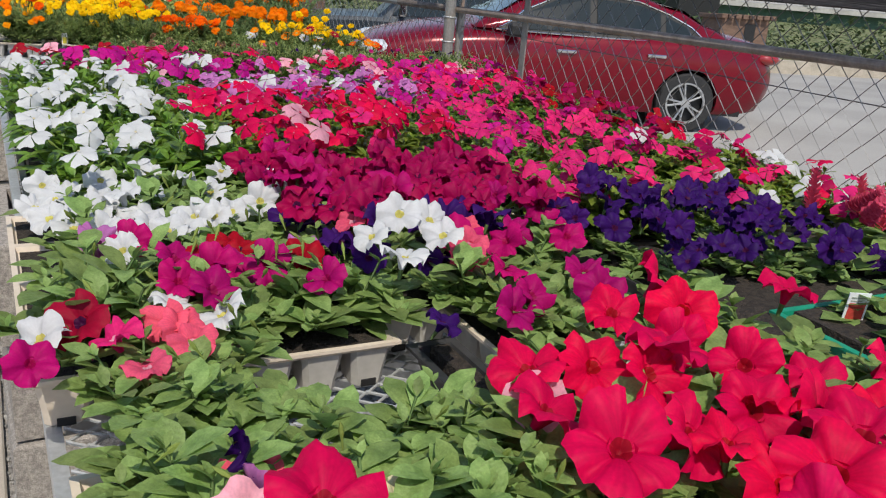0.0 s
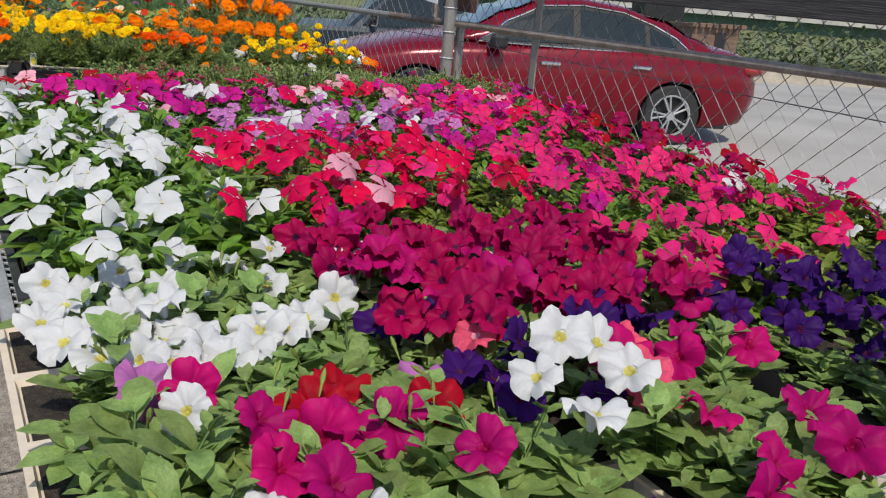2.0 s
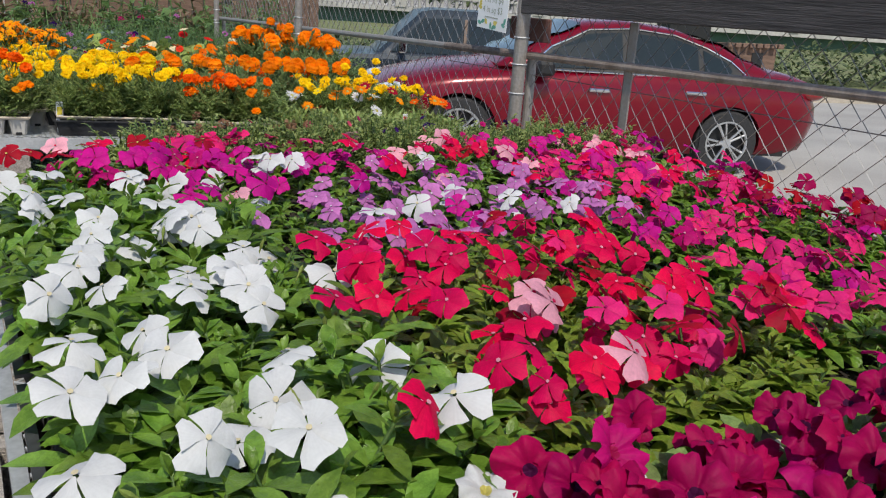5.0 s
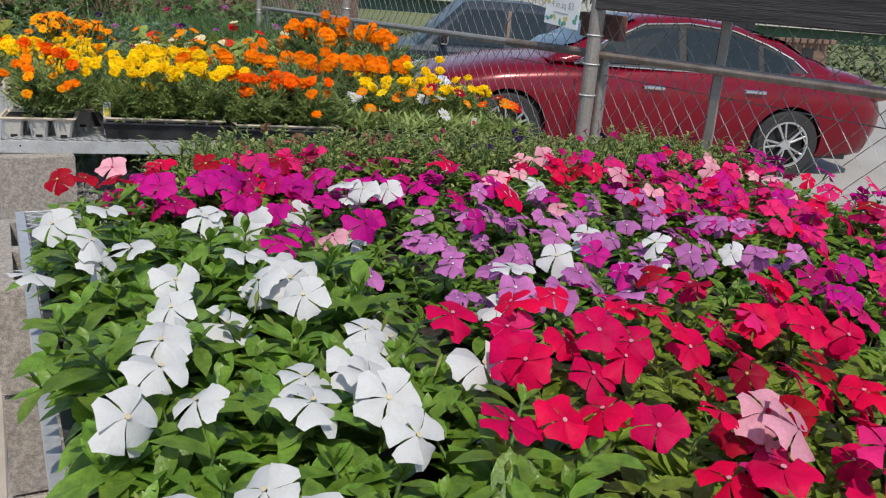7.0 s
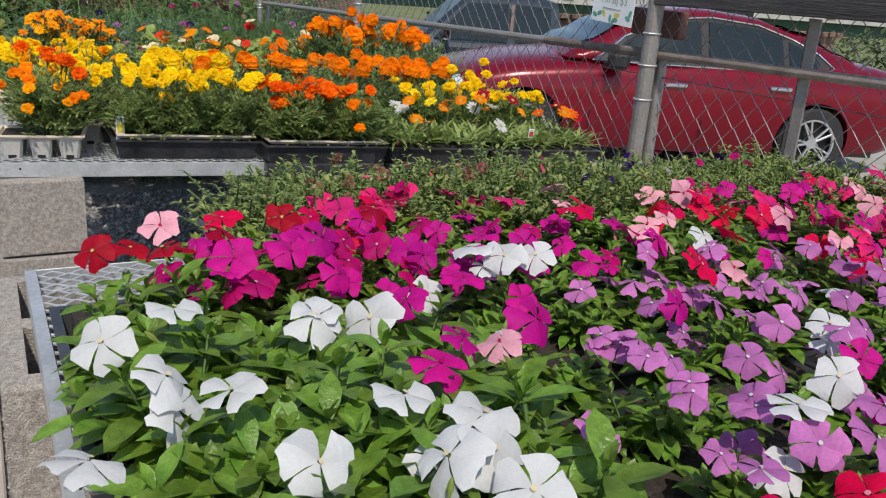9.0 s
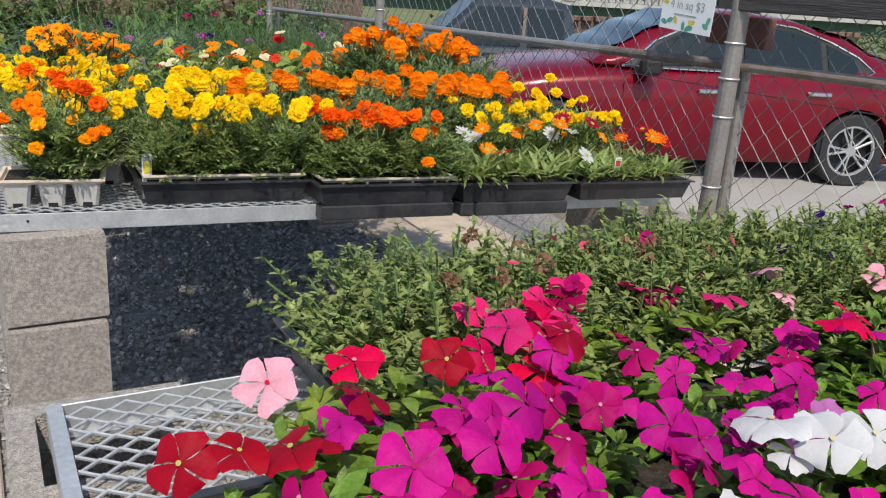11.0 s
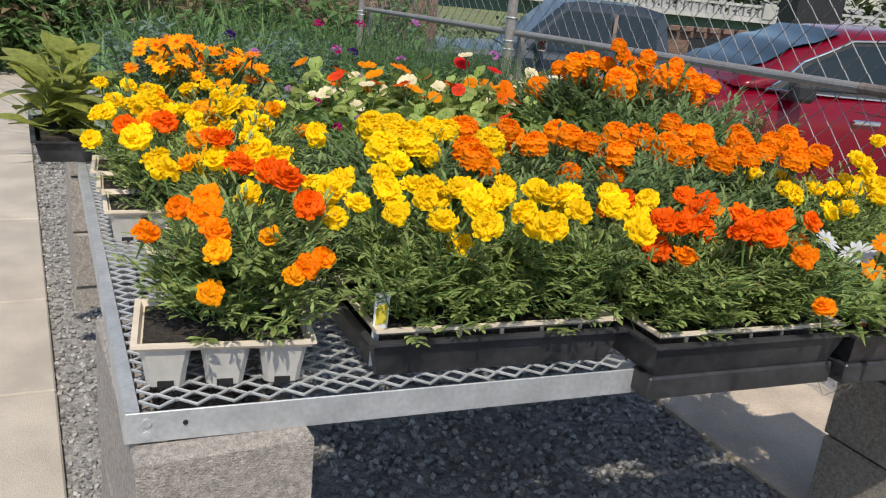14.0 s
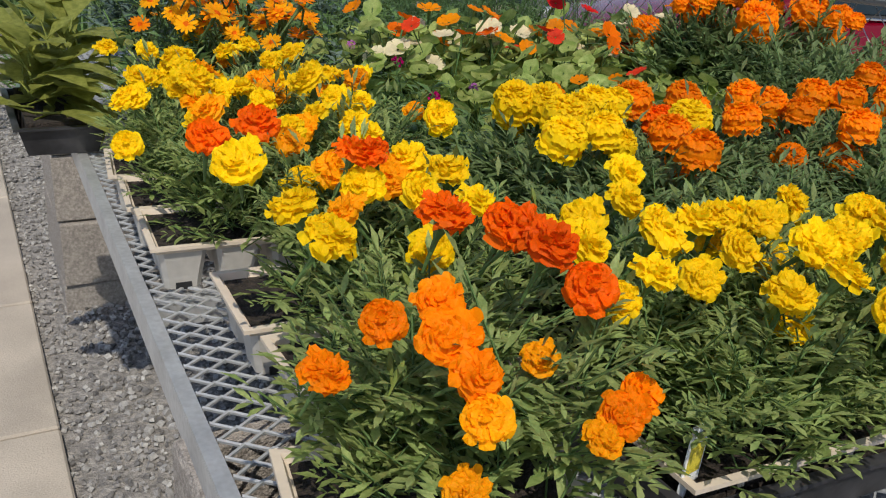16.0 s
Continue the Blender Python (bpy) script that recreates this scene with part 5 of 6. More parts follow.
blooms("vinca", "pale", 0.92, ((0.527, -2.393, 0.975), (0.532, -2.256, 0.975), (0.529, -2.227, 0.975)))
blooms("vinca", "red", 0.8, ((0.386, -2.091, 0.98), (0.406, -2.024, 0.98), (0.687, -1.347, 0.98), (0.673, -1.588, 0.98)))
blooms("vinca", "orc", 0.78, ((0.288, -1.697, 0.97), (0.332, -1.656, 0.97), (0.322, -1.561, 0.97), (0.404, -1.526, 0.97), (0.418, -1.643, 0.97), (0.311, -1.358, 0.97), (0.392, -1.421, 0.97), (0.199, -1.401, 0.97), (0.261, -1.397, 0.97)))
blooms("vinca", "dred", 0.74, ((0.068, -1.343, 0.97), (0.104, -1.344, 0.97), (0.136, -1.352, 0.97), (0.210, -1.298, 0.97), (0.292, -1.271, 0.97), (0.417, -1.261, 0.97)))
blooms("vinca", "pale", 0.75, ((0.153, -1.246, 0.962), (0.367, -1.661, 0.962)))
blooms("vinca", "lav", 0.64, ((0.472, -1.788, 0.965), (0.505, -1.824, 0.965), (0.426, -1.906, 0.965), (0.496, -1.897, 0.965), (0.525, -1.944, 0.965), (0.614, -1.948, 0.965), (0.535, -1.996, 0.965), (0.351, -1.824, 0.965), (0.698, -1.878, 0.965), (0.779, -1.891, 0.965), (0.856, -1.704, 0.965)))
blooms("vinca", "pink", 0.72, ((0.386, -1.156, 0.955), (0.462, -1.156, 0.955), (0.525, -1.125, 0.955), (0.458, -1.211, 0.955), (0.394, -1.205, 0.955)))
blooms("marigold", "org", 0.74, ((0.024, 0.082, 0.93), (0.058, 0.08, 0.96), (0.084, 0.062, 0.975), (0.078, 0.041, 0.965), (0.086, 0.021, 0.95), (0.183, 0.007, 0.91), (0.203, 0.016, 0.915), (0.7, -0.02, 0.9), (0.882, -0.054, 0.9), (0.697, -0.022, 0.9), (0.883, -0.105, 0.845)))
blooms("marigold", "gold", 0.62, ((0.085, 0.004, 0.935), (0.151, 0.051, 0.93), (0.167, 0.002, 0.9), (0.077, 0.006, 0.885), (0.366, 0.646, 0.93), (0.091, 0.215, 0.975)))
blooms("marigold", "dorg", 0.82, ((0.037, 0.389, 0.985), (0.094, 0.431, 0.985), (0.141, 0.319, 0.985), (0.157, 0.317, 0.985), (0.142, 0.162, 0.985), (0.181, 0.122, 0.985), (0.18, 0.091, 0.985), (0.171, 0.13, 0.985), (0.203, 0.076, 0.96), (0.826, 0.145, 0.935), (0.797, 0.076, 0.935), (0.691, 0.026, 0.935), (0.714, 0.013, 0.935), (0.746, 0.009, 0.935), (0.706, 0.132, 0.935), (0.844, 0.038, 0.935), (0.845, -0.004, 0.935), (0.781, -0.034, 0.935), (0.852, 0.118, 0.93), (0.825, -0.004, 0.93), (0.905, 0.019, 0.93), (0.819, -0.051, 0.93), (0.96, 0.012, 0.93)))
blooms("marigold", "yel", 0.84, ((0.062, 1.09, 0.935), (0.113, 1.044, 0.935), (0.21, 1.196, 0.935), (0.141, 0.997, 0.935), (0.229, 1.03, 0.935), (0.067, 0.86, 0.935), (0.031, 0.75, 0.935), (0.133, 0.905, 0.935), (0.104, 0.785, 0.935), (0.147, 0.767, 0.935), (0.178, 0.767, 0.935), (0.281, 1.089, 0.935), (0.277, 0.959, 0.935), (0.33, 1.013, 0.935), (0.244, 0.805, 0.935), (0.306, 0.869, 0.935), (0.327, 0.848, 0.935), (0.366, 0.828, 0.935), (0.282, 0.712, 0.935), (0.303, 0.677, 0.935), (0.226, 0.632, 0.935), (0.175, 0.577, 0.935), (0.256, 0.586, 0.935), (0.256, 0.544, 0.935), (0.041, 0.75, 0.935), (0.04, 0.31, 0.985), (0.007, 0.608, 0.92), (0.052, 0.152, 0.985), (0.056, 0.22, 0.98)))
blooms("marigold", "yel", 0.84, ((0.146, 0.312, 0.957), (0.218, 0.371, 0.957), (0.238, 0.328, 0.957), (0.187, 0.288, 0.957), (0.221, 0.249, 0.957), (0.237, 0.177, 0.957), (0.279, 0.184, 0.957), (0.249, 0.14, 0.957), (0.399, 0.276, 0.957), (0.347, 0.212, 0.957), (0.334, 0.159, 0.957), (0.266, 0.081, 0.957), (0.24, 0.088, 0.94), (0.32, 0.092, 0.94), (0.396, 0.155, 0.957), (0.361, 0.098, 0.957), (0.433, 0.14, 0.957), (0.364, 0.047, 0.94), (0.423, 0.078, 0.957), (0.4, 0.033, 0.957)))
blooms("marigold", "yel", 0.88, ((0.546, 0.127, 0.957), (0.39, -0.019, 0.957), (0.47, 0.029, 0.957), (0.573, 0.09, 0.957), (0.484, 0.018, 0.94), (0.547, 0.025, 0.957), (0.474, -0.03, 0.957), (0.461, 0.084, 0.957), (0.371, 0.152, 0.957), (0.668, 0.123, 0.95), (0.628, 0.061, 0.95), (0.707, 0.085, 0.95), (0.622, 0.002, 0.95), (0.586, -0.054, 0.95)))
blooms("gazania", "white", 0.95, ((1.069, 0.065, 0.875), (1.061, -0.005, 0.875), (1.304, 0.012, 0.875), (1.38, 0.031, 0.875), (1.322, -0.12, 0.845)))
blooms("gazania", "org", 0.85, ((1.055, -0.05, 0.907), (1.106, 0.0, 0.844), (1.226, 0.05, 0.872), (1.302, -0.025, 0.907), (1.486, 0.025, 0.858), (1.598, -0.05, 0.87), (1.63, -0.05, 0.85), (1.281, 0.05, 0.892)))
blooms("gazania", "dred", 0.85, ((1.124, -0.05, 0.845), (1.329, 0.0, 0.917), (1.466, 0.05, 0.892), (1.582, -0.025, 0.887), (1.66, -0.03, 0.85)))
blooms("marigold", "yel", 0.85, ((1.361, 0.27, 0.959), (1.459, 0.32, 0.935), (1.541, 0.37, 0.973), (1.378, 0.295, 0.91), (1.502, 0.345, 0.907), (1.495, 0.27, 0.943), (1.593, 0.32, 0.902), (1.676, 0.37, 0.908), (1.536, 0.295, 0.876), (1.441, 0.345, 0.861), (1.458, 0.27, 0.875), (1.66, 0.30, 0.868), (1.421, 0.37, 0.865)))
blooms("pompom", "org", 1.12, ((0.654, 0.566, 0.945), (0.752, 0.572, 0.945), (0.74, 0.45, 0.945), (0.584, 0.413, 0.945), (0.566, 0.348, 0.945), (0.858, 0.513, 0.945), (0.869, 0.464, 0.945), (0.876, 0.377, 0.945), (0.984, 0.539, 0.945), (1.033, 0.519, 0.945), (1.147, 0.568, 0.965), (1.175, 0.547, 0.945), (1.123, 0.435, 0.945), (1.002, 0.358, 0.945), (1.048, 0.455, 0.945), (1.065, 0.321, 0.945), (1.154, 0.338, 0.945), (1.221, 0.436, 0.945), (1.336, 0.46, 0.945), (1.221, 0.549, 0.945), (1.323, 0.553, 0.945), (1.247, 0.317, 0.945), (0.853, 0.555, 0.945), (1.484, 0.559, 0.945), (1.21, 0.426, 0.935), (1.335, 0.552, 0.935), (1.3, 0.357, 0.935), (1.28, 0.423, 0.935), (1.413, 0.467, 0.935), (1.396, 0.389, 0.935)))
blooms("pompom", "yel", 1.12, ((0.476, 0.584, 0.948), (0.507, 0.565, 0.948), (0.429, 0.416, 0.948), (0.53, 0.527, 0.948), (0.575, 0.549, 0.948), (0.613, 0.551, 0.948), (0.496, 0.506, 0.948), (0.643, 0.447, 0.948), (0.5, 0.434, 0.948)))
blooms("nasturtium", "scar", 0.8, ((0.586, 1.1, 0.963), (0.934, 1.15, 0.999), (1.06, 1.2, 0.977), (0.898, 1.125, 0.948), (0.861, 1.175, 0.905), (0.908, 1.1, 0.94)))
blooms("nasturtium", "org", 0.8, ((0.785, 1.1, 0.936), (1.053, 1.15, 0.936), (0.775, 1.2, 0.977), (0.763, 1.125, 0.981), (1.279, 1.175, 0.991), (1.406, 1.1, 0.877)))
blooms("nasturtium", "cream", 0.8, ((1.061, 1.1, 0.905), (0.681, 1.15, 0.936), (1.177, 1.2, 0.975), (0.932, 1.125, 1.022), (1.154, 1.175, 0.921), (0.638, 1.1, 0.893), (1.23, 1.15, 0.971), (1.237, 1.2, 0.934), (0.528, 1.125, 0.904), (1.346, 1.175, 0.928)))
blooms("pompom", "org", 1.0, ((1.142, 0.95, 1.039), (1.226, 1.0, 1.042), (1.363, 1.05, 1.055), (1.363, 0.975, 1.019), (1.298, 1.025, 1.028), (1.366, 0.95, 1.06), (1.475, 1.0, 1.013), (1.596, 1.05, 1.01), (1.585, 0.975, 1.001), (1.527, 1.025, 1.039), (1.602, 0.95, 0.991), (1.134, 1.0, 1.018), (1.62, 1.05, 1.0), (1.288, 0.975, 1.084), (1.375, 1.025, 1.032), (1.524, 0.95, 1.002)))
blooms("nasturtium", "dred", 0.85, ((1.385, 1.1, 0.943), (1.141, 1.15, 0.904)))
blooms("petunia", "white", 0.76, ((0.203, -2.477, 0.925), (0.267, -2.499, 0.925), (0.329, -2.461, 0.925), (0.279, -2.591, 0.925), (0.38, -2.57, 0.925), (0.342, -2.654, 0.925), (0.079, -2.543, 0.925), (0.159, -2.56, 0.925), (0.197, -2.593, 0.925), (0.135, -2.498, 0.925), (0.29, -2.699, 0.925), (0.035, -2.62, 0.925), (0.068, -2.656, 0.925), (0.229, -2.711, 0.925), (0.256, -2.717, 0.925), (0.136, -2.698, 0.925), (0.099, -2.645, 0.925), (0.075, -2.72, 0.925), (0.105, -2.744, 0.925), (0.135, -2.753, 0.925), (0.184, -2.757, 0.925), (0.205, -2.749, 0.925), (0.102, -2.679, 0.925), (0.163, -2.695, 0.925), (0.06, -2.582, 0.925), (0.046, -2.675, 0.925), (0.175, -2.732, 0.925), (0.124, -2.607, 0.925), (0.049, -2.519, 0.925), (0.419, -2.535, 0.925)))
blooms("petunia", "red", 1.0, ((0.404, -3.296, 0.955), (0.386, -3.372, 0.955), (0.511, -3.354, 0.955), (0.581, -3.306, 0.955), (0.613, -3.271, 0.97), (0.475, -3.449, 0.955), (0.578, -3.415, 0.955), (0.553, -3.438, 0.955), (0.66, -3.408, 0.955), (0.616, -3.459, 0.955), (0.487, -3.528, 0.955), (0.607, -3.367, 0.955), (0.467, -3.322, 0.955)))
single("petunia", "pale", 0.395, -3.33, 0.93, (-0.7, -0.6, 0.35), 0.8)
single("petunia", "pur", 0.145, -3.33, 0.93, (0.9, 0.1, 0.4), 0.72)
single("petunia", "lav", 0.135, -3.36, 0.915, (-0.8, -0.5, 0.2), 0.7)
single("petunia", "pale", 0.118, -3.405, 0.935, (-0.3, -0.7, 0.8), 0.8)
single("petunia", "cream", 0.235, -3.40, 0.92, (0.5, -0.6, 0.9), 0.5)
blooms("petunia", "red", 1.22, ((0.392, -3.455, 0.965), (0.161, -3.446, 0.975), (0.517, -3.54, 0.965), (0.595, -3.509, 0.965)))
for i in range(14):
    single("cluster", "dry", pr.uniform(0.36, 0.75), pr.uniform(-1.2, -1.0), B1Z + 0.046 + pr.uniform(0.08, 0.12), (pr.uniform(-1, 1), pr.uniform(-1, 0.5), 0.8), pr.uniform(0.4, 0.75))
for i in range(26):
    x = pr.uniform(0.45, 1.5)
    single("nasturtium", pr.choice(("pur", "mag", "coral")), x, pr.uniform(-1.18, -0.97), B1Z + 0.046 + pr.uniform(0.085, 0.115),
           (pr.uniform(-1, 1), pr.uniform(-1, 0.5), 0.8), pr.uniform(0.24, 0.42))
tag_stake(0.288, 0.036, soil2(0.3, 0.04), "tagyel", 10, 0.058, 0.021, 2)
tag_stake(1.455, -0.09, soil2(1.47, 0) + 0.03, "tagred", -15, 0.032, 0.017)
tag_stake(1.02, -0.07, soil2(1.02, 0), "tagred", -15, 0.02, 0.012)

# ---------------------------------------------------------------- price sign on the fence
sign = thing("price_sign", (2.165, 0.485, 1.118), "laminated white price sign with printed leaves and fruit", "sign")
sign.matrix_basis = Matrix.Translation((2.165, 0.485, 1.118)) @ Matrix(((0, 0, -1, 0), (-1, 0, 0, 0), (0, 1, 0, 0), (0, 0, 0, 1))) @ Matrix.Rotation(radians(-3), 4, "Z")
bm = bmesh.new()
box(bm, -0.125, 0.125, 0, 0.34, -0.001, 0.001, 0)
part("sheet", bm, M["paper"], sign)
def words(text, x, y, size, m):
    cu = bpy.data.curves.new("lettering", "FONT")
    cu.body, cu.size, cu.align_x = text, size, "CENTER"
    tmp = bpy.data.objects.new("lettering", cu)
    me = bpy.data.meshes.new_from_object(tmp)
    bpy.data.objects.remove(tmp)
    me.materials.clear()
    me.materials.append(m)
    ob = part("lettering", me, m, sign)
    ob.matrix_basis = pose(x, y, 0.0022)
words("4 in rd $4", 0.0, 0.118, 0.042, M["ink"])
words("4 in sq $3", 0.0, 0.074, 0.042, M["ink"])
words("pack $4", 0.0, 0.162, 0.042, M["ink"])
bm = bmesh.new()
box(bm, -0.06, 0.05, 0.052, 0.056, 0.0012, 0.0022)
part("small_print", bm, M["ink"], sign)
sr = random.Random(5)
for i in range(16):
    x, y = (sr.uniform(-0.11, 0.11), sr.uniform(0.012, 0.035)) if i < 9 else (sr.choice((-0.108, 0.108)), sr.uniform(0.04, 0.32))
    bm = bmesh.new()
    bmesh.ops.create_circle(bm, cap_ends=True, segments=9, radius=0.016, matrix=Matrix.Translation((x, y, 0.0016 + i * 0.00002)) @ Matrix.Rotation(sr.uniform(0, 3), 4, "Z") @ Matrix.Diagonal((1.0, 0.55, 1, 1)))
    part("printed_leaf", bm, M["inkg"] if i % 3 else M["inky"], sign)

# ---------------------------------------------------------------- cars
def loft(sections, mi=None):
    """Skin over stations, each a list of points from the left sill over the roof to the right sill."""
    bm = bmesh.new()
    rows = [[bm.verts.new(p) for p in s] for s in sections]
    for a, b in zip(rows, rows[1:]):
        for i in range(len(a) - 1):
            bm.faces.new((a[i], b[i], b[i + 1], a[i + 1]))
        bm.faces.new((a[-1], b[-1], b[0], a[0]))
    bm.faces.new(rows[0])
    bm.faces.new(rows[-1][::-1])
    bmesh.ops.recalc_face_normals(bm, faces=bm.faces[:])
    return bm


def interp(table, x):
    for (x0, *a), (x1, *b) in zip(table, table[1:]):
        if x0 <= x <= x1:
            t = (x - x0) / (x1 - x0)
            t2 = t * t * (3 - 2 * t) if abs(x1 - x0) < 0.5 else t
            return [p + (q - p) * t2 for p, q in zip(a, b)]
    return list(table[-1][1:] if x > table[-1][0] else table[0][1:])


def cut_wheels(ob, xs, r):
    """Round wheel openings cut through the body sides."""
    bm = bmesh.new()
    for x in xs:
        for s in (-1, 1):
            tube(bm, (x, s * 0.55, 0.33), (x, s * 2.0, 0.33), r, 28)
    cutter = new("cutter", to_mesh("cutter", bm, M["dark"]))
    cutter.parent = ob.parent
    mod = ob.modifiers.new("cut", "BOOLEAN")
    mod.operation, mod.solver, mod.object = "DIFFERENCE", "EXACT", cutter
    bpy.context.view_layer.update()
    me = bpy.data.meshes.new_from_object(ob.evaluated_get(bpy.context.evaluated_depsgraph_get()))
    ob.modifiers.clear()
    ob.data = me
    bpy.data.objects.remove(cutter)
    ob.data.shade_smooth()
    ob.data.set_sharp_from_angle(angle=0.6)


def wheel(parent, x, y, R=0.33, W=0.2, spokes=10):
    s = 1 if y > 0 else -1
    w = new("wheel")
    w.parent = parent
    w.matrix_basis = pose(x, y, R)
    bm = bmesh.new()
    prof = ((0.70, -0.5), (0.93, -0.5), (1.0, -0.36), (1.0, 0.36), (0.93, 0.5), (0.70, 0.5), (0.68, 0.3), (0.68, -0.3))
    n = 36
    rows = [[bm.verts.new((R * q * math.cos(2 * math.pi * i / n), W * v * s, R * q * math.sin(2 * math.pi * i / n))) for q, v in prof] for i in range(n)]
    for i in range(n):
        for j in range(8):
            bm.faces.new((rows[i][j], rows[(i + 1) % n][j], rows[(i + 1) % n][(j + 1) % 8], rows[i][(j + 1) % 8]))
    bmesh.ops.recalc_face_normals(bm, faces=bm.faces[:])
    part("tyre", bm, M["tyre"], w, smooth=False)
    bm = bmesh.new()
    ring(bm, (0, 0.40 * W * s, 0), R * 0.66, 0.016, "Y", 36, 6)
    tube(bm, (0, 0.30 * W * s, 0), (0, 0.46 * W * s, 0), R * 0.15, 16)
    for k in range(spokes):
        a = 2 * math.pi * (k // 2 + (0.14 if k % 2 else -0.14)) / (spokes / 2)
        box(bm, R * 0.12, R * 0.67, -0.010, 0.010, -0.014, 0.014, 0.004,
            Matrix.Translation((0, 0.40 * W * s, 0)) @ Matrix.Rotation(-a, 4, "Y") @ Matrix.Rotation(math.pi / 2, 4, "X"))
    part("rim", bm, M["rim"], w)
    bm = bmesh.new()
    tube(bm, (0, 0.05 * W * s, 0), (0, 0.12 * W * s, 0), R * 0.64, 24)
    part("brake_disc", bm, M["dark"], w)


def sedan(m, scale):
    car = thing("car", (0, 0, 0), "red four-door sedan parked on the street beyond the fence", "car")
    car.matrix_basis = m @ Matrix.Diagonal((scale, scale, scale, 1))
    # x, half width at the sill, at the belt, belt height, deck height, sill height
    lower = [(-1.06, 0.60, 0.64, 0.72, 0.80, 0.40), (-1.0, 0.72, 0.78, 0.80, 0.98, 0.27), (-0.6, 0.82, 0.88, 0.90, 1.04, 0.22), (0.0, 0.86, 0.915, 0.92, 1.05, 0.20),
             (1.2, 0.87, 0.92, 0.90, 1.0, 0.18), (2.3, 0.86, 0.91, 0.86, 0.98, 0.19), (2.9, 0.85, 0.90, 0.80, 0.92, 0.20), (3.4, 0.80, 0.84, 0.70, 0.80, 0.22),
             (3.65, 0.66, 0.72, 0.62, 0.68, 0.26), (3.74, 0.48, 0.52, 0.56, 0.60, 0.32)]
    secs = []
    for i in range(33):
        x = -1.06 + 4.80 * i / 32
        ws, wb, zb, zd, z0 = interp(lower, x)
        half = [(ws - 0.05, z0), (ws, z0 + 0.06), (wb - 0.005, (z0 + zb) * 0.5), (wb, zb - 0.12), (wb - 0.022, zb - 0.02), (wb - 0.055, zb + (zd - zb) * 0.35), (wb - 0.16, zd - 0.02), (wb * 0.5, zd + 0.012), (0.0, zd + 0.03)]
        secs.append([(x, y, z) for y, z in half] + [(x, -y, z) for y, z in half[-2::-1]])
    body = part("body", loft(secs), M["carred"], car)
    cut_wheels(body, (0.0, 2.78), 0.375)
    roof = [(-0.52, 1.03, 0.66), (-0.25, 1.14, 0.64), (0.15, 1.31, 0.60), (0.6, 1.42, 0.58), (1.05, 1.455, 0.57), (1.45, 1.43, 0.575), (1.85, 1.29, 0.60), (2.2, 1.12, 0.65), (2.42, 0.99, 0.70)]
    secs = []
    for i in range(25):
        x = -0.52 + 2.94 * i / 24
        zr, wr_ = interp(roof, x)
        zb = min(0.97, zr - 0.01)
        wb = 0.80
        half = [(wb, zb), (wb - (wb - wr_) * 0.5, zb + (zr - zb) * 0.5), (wr_ + 0.03, zr - (zr - zb) * 0.16), (wr_ - 0.03, zr - (zr - zb) * 0.05), (wr_ * 0.5, zr + 0.005), (0, zr + 0.012)]
        secs.append([(x, y, z) for y, z in half] + [(x, -y, z) for y, z in half[-2::-1]])
    cab = part("roof", loft(secs), M["carred"], car)
    cab.data.shade_smooth()
    # glass: each pane hugs the cabin side
    def pane(name, pts, side=1, lift=0.012, trim=False):
        bm = bmesh.new()
        vs_ = []
        for x, f in pts:
            zr, wr_ = interp(roof, x)
            zb = min(0.97, zr - 0.01)
            y = 0.80 - (0.80 - wr_ - 0.02) * f
            vs_.append(bm.verts.new((x, (y + lift) * side, zb + (zr - zb) * f * 0.90)))
        bm.faces.new(vs_)
        r = bmesh.ops.extrude_face_region(bm, geom=bm.faces[:])
        bmesh.ops.translate(bm, vec=(0, -0.008 * side, 0), verts=[g for g in r["geom"] if isinstance(g, bmesh.types.BMVert)])
        bmesh.ops.recalc_face_normals(bm, faces=bm.faces[:])
        return part(name, bm, M["dark"] if trim else M["carglass"], car)
    for side in (1, -1):
        pane("window_trim", [(2.16, 0.02), (1.88, 0.72), (1.5, 0.93), (1.05, 0.95), (0.6, 0.93), (0.25, 0.85), (0.0, 0.62), (-0.12, 0.25), (0.0, 0.0), (0.6, 0.0), (1.2, 0.0), (1.7, 0.0)], side, 0.016, True)
        pane("front_window", [(2.06, 0.07), (1.84, 0.65), (1.5, 0.86), (1.16, 0.88), (1.16, 0.08), (1.6, 0.07)], side, 0.024)
        pane("rear_window", [(1.08, 0.88), (0.6, 0.86), (0.36, 0.80), (0.36, 0.08), (0.7, 0.08), (1.08, 0.08)], side, 0.024)
        pane("quarter_window", [(0.30, 0.78), (0.06, 0.55), (0.0, 0.30), (0.06, 0.08), (0.30, 0.08)], side, 0.024)
        bm = bmesh.new()
        pts = []
        for x, f in [(2.19, 0.0), (2.04, 0.40), (1.88, 0.74), (1.7, 0.88), (1.5, 0.95), (1.05, 0.97), (0.6, 0.95), (0.25, 0.87), (0.0, 0.64), (-0.14, 0.25), (-0.02, -0.02), (0.6, -0.02), (1.2, -0.02), (1.7, -0.02), (2.19, 0.0)]:
            zr, wr_ = interp(roof, x)
            zb = min(0.97, zr - 0.01)
            pts.append(Vector((x, (0.80 - (0.80 - wr_ - 0.02) * f + 0.022) * side, zb + (zr - zb) * f * 0.90)))
        loops = []
        for k in range(len(pts) - 1):
            d = (pts[k + 1] - pts[k - 1 if k else -2]).normalized()
            u = Vector((0, side, 0)).cross(d).normalized()
            w = d.cross(u)
